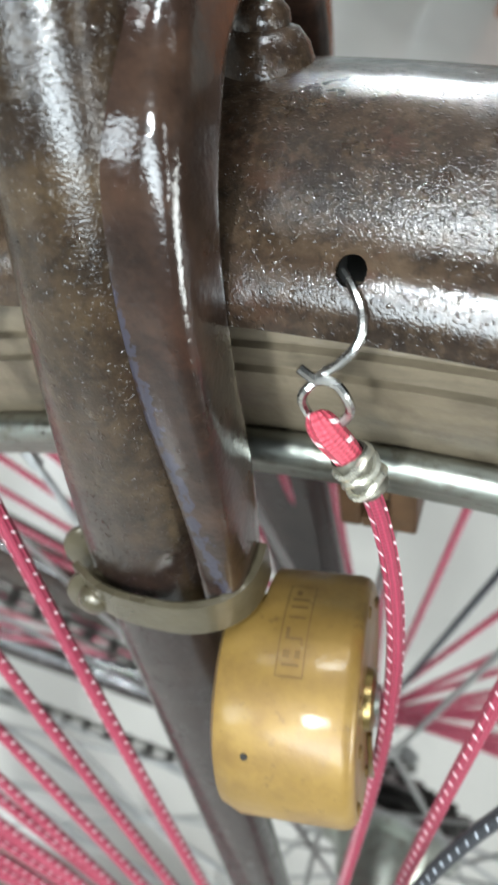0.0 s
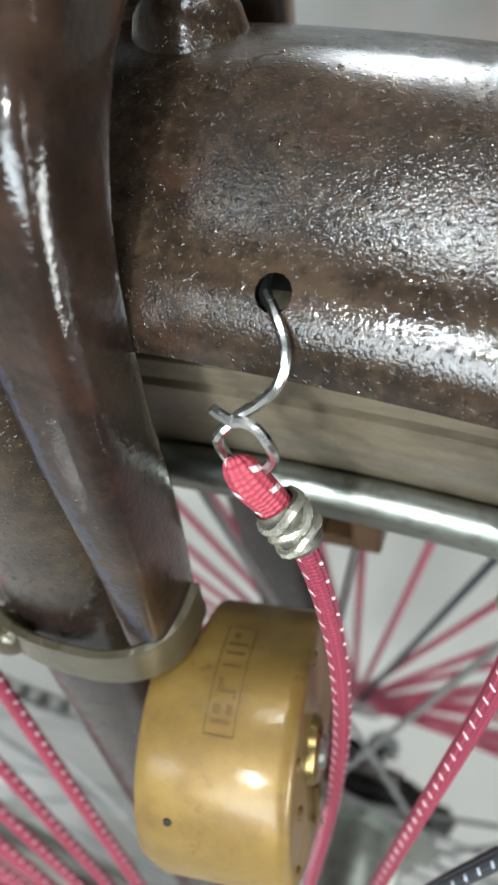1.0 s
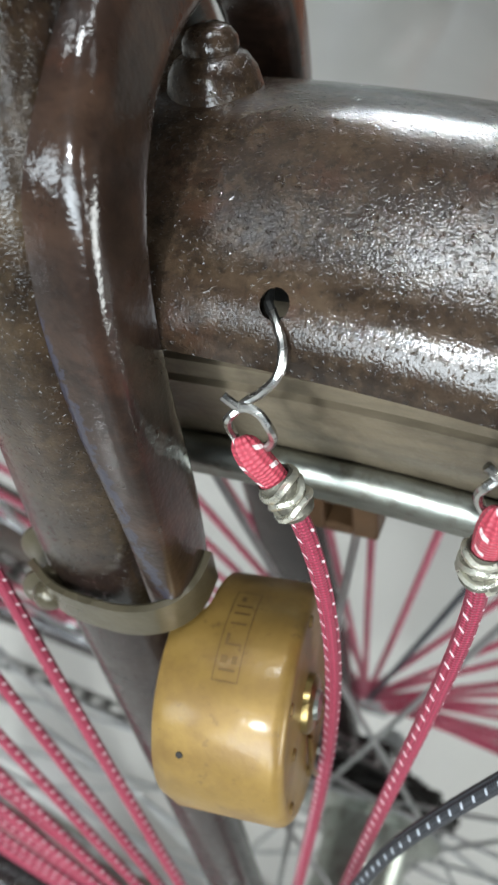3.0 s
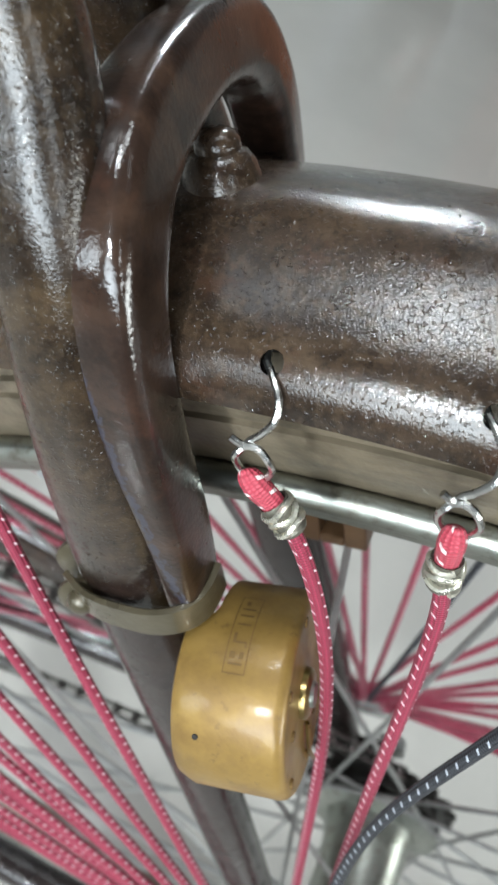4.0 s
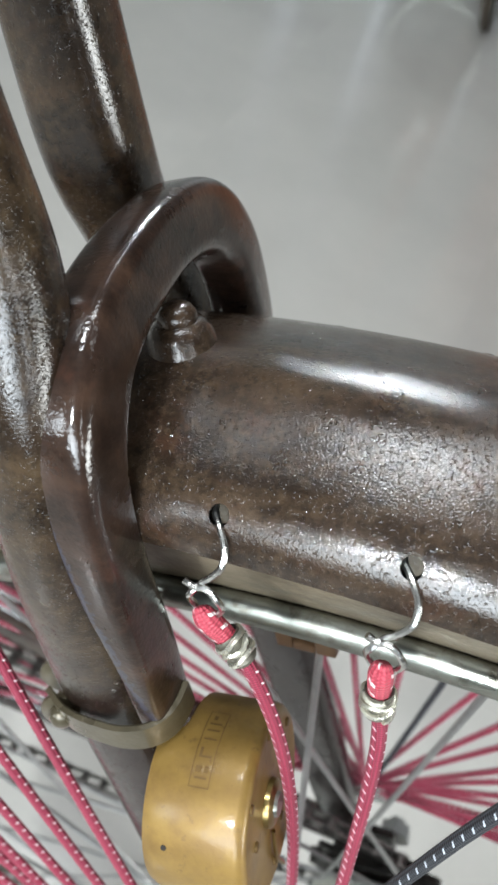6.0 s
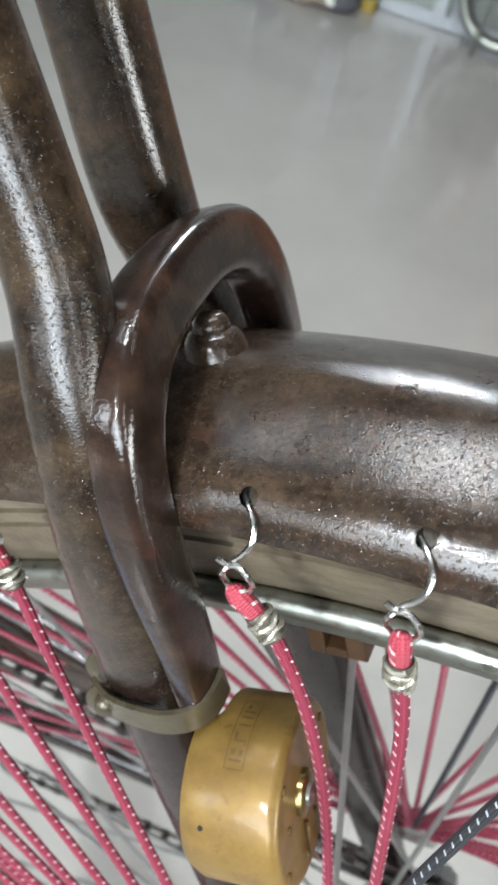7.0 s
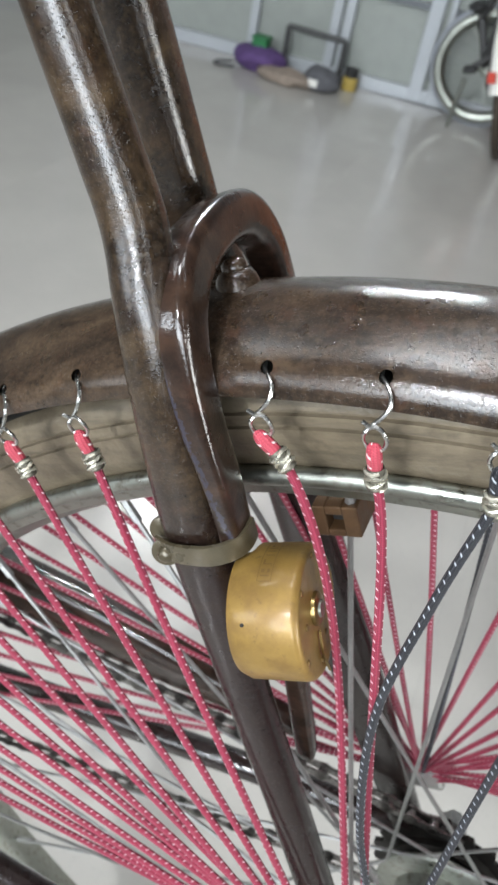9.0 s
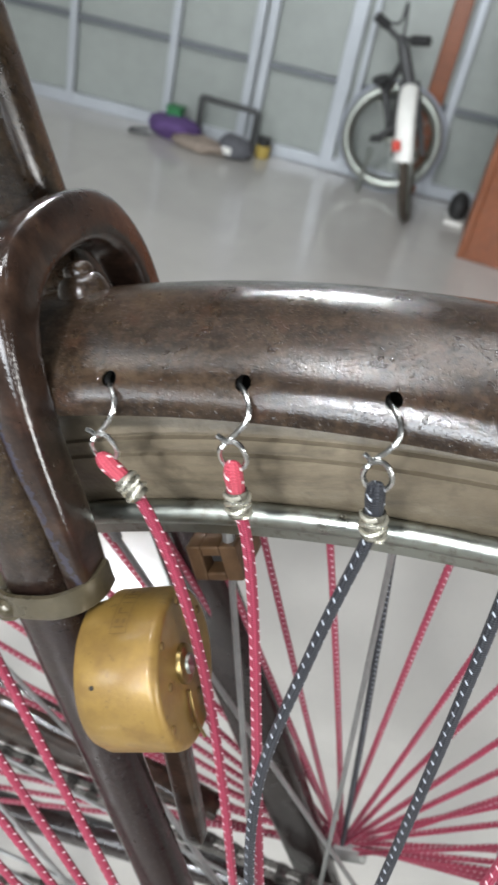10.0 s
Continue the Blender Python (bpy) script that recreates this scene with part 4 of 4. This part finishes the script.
# ---- things along the far wall ----
SILVER = chrome_material("silver_rim", 0.05)
PURPLE = plain("purple_fabric", (0.10, 0.055, 0.17), 0.8, 0.0, 0.3, 60, 0.3)
GREEN = plain("green_plastic", (0.02, 0.16, 0.05), 0.5)
DGREY = plain("dark_grey_paint", (0.05, 0.05, 0.05), 0.5)
MGREY = plain("grey_fabric", (0.10, 0.10, 0.11), 0.8, 0.0, 0.3, 60, 0.3)
WHITE = plain("white_plastic", (0.78, 0.77, 0.72), 0.35)
DUST = plain("muddy_tyre", (0.055, 0.042, 0.03), 0.7, 0.0, 0.3, 100, 0.3)
CREAM = plain("beige_cloth", (0.26, 0.21, 0.17), 0.8, 0.0, 0.3, 60, 0.3)
YELLOW = plain("yellow_plastic", (0.45, 0.33, 0.08), 0.5)


def wheel_profile(r, w):
    return [(r + w * math.cos(f), w * math.sin(f)) for f in [2 * math.pi * i / 12 for i in range(12)]]


def small_wheel(parent, m, radius, rim_w, tyre):
    """A child's bicycle wheel: tyre, rim, hub and spokes; its axis is the local y."""
    t = part("wheel", ring_sweep("wheel", wheel_profile(radius - 0.013, 0.013), 0, 2 * math.pi, 48), tyre, parent, m=m)
    part("rim", ring_sweep("rim", wheel_profile(radius - 0.028, rim_w), 0, 2 * math.pi, 48), SILVER, t)
    part("hub", lathe("hub", [(0.0, -0.04), (0.012, -0.04), (0.02, -0.03), (0.012, -0.02), (0.012, 0.02), (0.02, 0.03), (0.012, 0.04), (0.0, 0.04)], 16, "Y"), SILVER, t)
    for i in range(16):
        f = 2 * math.pi * i / 16
        part("spoke", rod("spoke", (0.015 * math.sin(f + 0.6), 0.02 * (-1) ** i, 0.015 * math.cos(f + 0.6)), ((radius - 0.045) * math.sin(f), 0, (radius - 0.045) * math.cos(f)), 0.0012, 5), SILVER, t)
    return t


kid = thing("small_bicycle", "small dark bicycle with silver rims and a white mudguard", "bicycle", Matrix.Translation((-0.24, 2.50, 0)) @ Matrix.Rotation(radians(-15), 4, "Y"))
FR, RR = 0.205, 0.187
front = small_wheel(kid, Matrix.Translation((0.0, 0.0, FR)) @ Matrix.Rotation(radians(94), 4, "Z"), FR, 0.010, DUST)
rear = small_wheel(kid, Matrix.Translation((-0.090, 0.24, 0.222)) @ Matrix.Rotation(radians(5), 4, "Z"), RR, 0.022, plain("grey_tyre", (0.33, 0.35, 0.39), 0.5))
guard = ring_sweep("white_mudguard", [(FR + 0.008, -0.028), (FR + 0.020, -0.020), (FR + 0.026, 0.0), (FR + 0.020, 0.020), (FR + 0.008, 0.028), (FR + 0.006, 0.026), (FR + 0.020, 0.0), (FR + 0.006, -0.026)], 0.25, 1.45, 24)
part("white_mudguard", guard, WHITE, kid, "white front mudguard", Matrix.Translation((0.0, 0.0, FR)) @ Matrix.Rotation(radians(-86), 4, "Z"))
part("reflector", box_mesh("reflector", -0.012, 0.012, -0.262, -0.250, 0.27, 0.30, 0.003), plain("red_reflector", (0.5, 0.05, 0.03), 0.3), kid)
for sx in (-0.045, 0.045):
    part("fork_blade", rod("fork_blade", (sx, 0.005, FR), (sx * 0.5 - 0.012, 0.06, 0.42), 0.010), DGREY, kid)
part("head_tube", rod("head_tube", (-0.012, 0.06, 0.41), (-0.038, 0.072, 0.52), 0.019, 12), DGREY, kid)
part("stem", rod("stem", (-0.038, 0.072, 0.515), (-0.050, 0.07, 0.552), 0.014, 10), DGREY, kid)
bar = smooth_path([(-0.118, 0.05, 0.606), (-0.090, 0.065, 0.580), (-0.062, 0.07, 0.550), (-0.040, 0.07, 0.541), (-0.012, 0.06, 0.537), (0.040, 0.042, 0.534)], 5)
part("handlebar", sweep("handlebar", bar, 0.009, sides=10, ref=(0, 0, 1)), DGREY, kid)
for a, b in (((-0.120, 0.05, 0.608), (-0.085, 0.068, 0.578)), ((-0.010, 0.06, 0.536), (0.046, 0.04, 0.533))):
    part("grip", rod("grip", a, b, 0.015, 10), RUBBER, kid)
part("cable", sweep("cable", smooth_path([(-0.080, 0.06, 0.585), (-0.045, 0.055, 0.59), (-0.028, 0.065, 0.640), (-0.030, 0.068, 0.60), (-0.038, 0.07, 0.55)], 6), 0.004, sides=6), RUBBER, kid)
part("down_tube", rod("down_tube", (-0.018, 0.07, 0.44), (-0.085, 0.16, 0.25), 0.015, 12), DGREY, kid)
part("top_tube", rod("top_tube", (-0.030, 0.08, 0.49), (-0.105, 0.17, 0.385), 0.012, 12), DGREY, kid)
part("seat_tube", rod("seat_tube", (-0.085, 0.16, 0.25), (-0.112, 0.18, 0.405), 0.013, 12), DGREY, kid)
part("chain_stay", rod("chain_stay", (-0.085, 0.16, 0.25), (-0.100, 0.235, 0.222), 0.010), DGREY, kid)
saddle = bmesh.new()
bmesh.ops.create_uvsphere(saddle, u_segments=16, v_segments=10, radius=1.0, matrix=Matrix.LocRotScale((-0.114, 0.18, 0.415), None, (0.038, 0.075, 0.016)))
part("saddle", bm_mesh("saddle", saddle, True), RUBBER, kid)
part("crank", rod("crank", (-0.065, 0.12, 0.275), (-0.120, 0.10, 0.245), 0.010), DGREY, kid)
part("pedal", box_mesh("pedal", -0.140, -0.100, 0.07, 0.12, 0.236, 0.254, 0.005), RUBBER, kid)
part("stand", rod("stand", (-0.15, 0.18, 0.20), (-0.225, 0.15, -0.035), 0.007), SILVER, kid)

cabinet = thing("wooden_cabinet", "orange-brown varnished wooden cabinet on the tiled floor", "cabinet", Matrix.Translation((-0.045, 2.28, 0)))
part("side_panel", box_mesh("side_panel", 0.0, 0.022, 0.0, 0.45, 0.0, 0.95, 0.003), WOOD, cabinet)
part("side_panel", box_mesh("side_panel", 0.778, 0.80, 0.0, 0.45, 0.0, 0.95, 0.003), WOOD, cabinet)
part("front_panel", box_mesh("front_panel", 0.022, 0.778, 0.004, 0.024, 0.0, 0.95, 0.003), WOOD, cabinet)
part("top", box_mesh("top", -0.01, 0.81, -0.012, 0.46, 0.95, 0.975, 0.004), WOOD, cabinet)
shoe = thing("black_shoe", "black shoe on the floor beside the cabinet", "shoe", Matrix.Translation((-0.085, 2.66, 0)))
bm = bmesh.new()
bmesh.ops.create_uvsphere(bm, u_segments=14, v_segments=10, radius=1.0, matrix=Matrix.LocRotScale((0, 0, 0.05), None, (0.035, 0.07, 0.05)))
part("upper", bm_mesh("upper", bm, True), RUBBER, shoe)
part("sole", box_mesh("sole", -0.035, 0.035, -0.075, 0.065, 0.0, 0.016, 0.007), WHITE, shoe)


def lump(name, me_name, centre, size, material, parent, label="", seed=1, rough=0.12):
    bm = bmesh.new()
    bmesh.ops.create_icosphere(bm, subdivisions=3, radius=1.0)
    for v in bm.verts:
        v.co *= 1 + rough * noise.noise(v.co * 1.6 + Vector((seed, seed, seed))) * 2
        v.co = Vector((v.co.x * size[0] + centre[0], v.co.y * size[1] + centre[1], max(0.001, v.co.z * size[2] + centre[2])))
    return part(name, bm_mesh(me_name, bm, True), material, parent, label)


bag = thing("purple_bag", "purple fabric bag lying on the floor by the wall", "bag", Matrix.Translation((-1.16, 2.66, 0)))
lump("body", "body", (0.0, 0.0, 0.040), (0.100, 0.065, 0.042), PURPLE, bag, seed=2)
part("handle", sweep("handle", smooth_path([(-0.08, -0.05, 0.02), (-0.135, -0.06, 0.010), (-0.13, -0.09, 0.008), (-0.06, -0.08, 0.010)], 6), 0.005, sides=8), DGREY, bag)
tub = thing("green_box", "small green plastic box on the purple bag", "box", Matrix.Translation((-1.165, 2.67, 0.074)))
part("body", box_mesh("body", -0.028, 0.028, -0.025, 0.025, 0.0, 0.030, 0.005), GREEN, tub)
part("lid", box_mesh("lid", -0.031, 0.031, -0.028, 0.028, 0.030, 0.037, 0.003), GREEN, tub)
cloth = thing("beige_cloth", "crumpled beige cloth on the floor", "cloth", Matrix.Translation((-1.03, 2.60, 0)))
lump("folds", "folds", (0, 0, 0.02), (0.10, 0.05, 0.028), CREAM, cloth, seed=5, rough=0.25)
trolley = thing("low_frame", "low dark tubular frame standing by the wall", "frame", Matrix.Translation((-0.98, 2.72, 0)))
for a, b in (((-0.11, 0.0, 0.0), (-0.11, 0.0, 0.155)), ((0.10, 0.02, 0.0), (0.10, 0.02, 0.15)), ((-0.11, 0.0, 0.155), (0.10, 0.02, 0.15))):
    part("tube", rod("tube", a, b, 0.010, 10), DGREY, trolley)
bundle = thing("grey_bundle", "dark grey bundle on the floor", "bundle", Matrix.Translation((-0.91, 2.63, 0)))
lump("cloth", "cloth", (0, 0, 0.035), (0.065, 0.05, 0.042), MGREY, bundle, seed=9)
part("tag", box_mesh("tag", -0.03, 0.005, -0.056, -0.050, 0.02, 0.045, 0.003), WHITE, bundle)
tin = thing("yellow_jar", "small yellow jar with a black lid on the floor", "jar", Matrix.Translation((-0.835, 2.745, 0)))
part("body", lathe("body", [(0.0, 0.0), (0.026, 0.0), (0.028, 0.004), (0.028, 0.038), (0.02, 0.046)], 20), YELLOW, tin)
part("lid", lathe("lid", [(0.022, 0.044), (0.024, 0.046), (0.024, 0.072), (0.0, 0.074)], 20), RUBBER, tin)
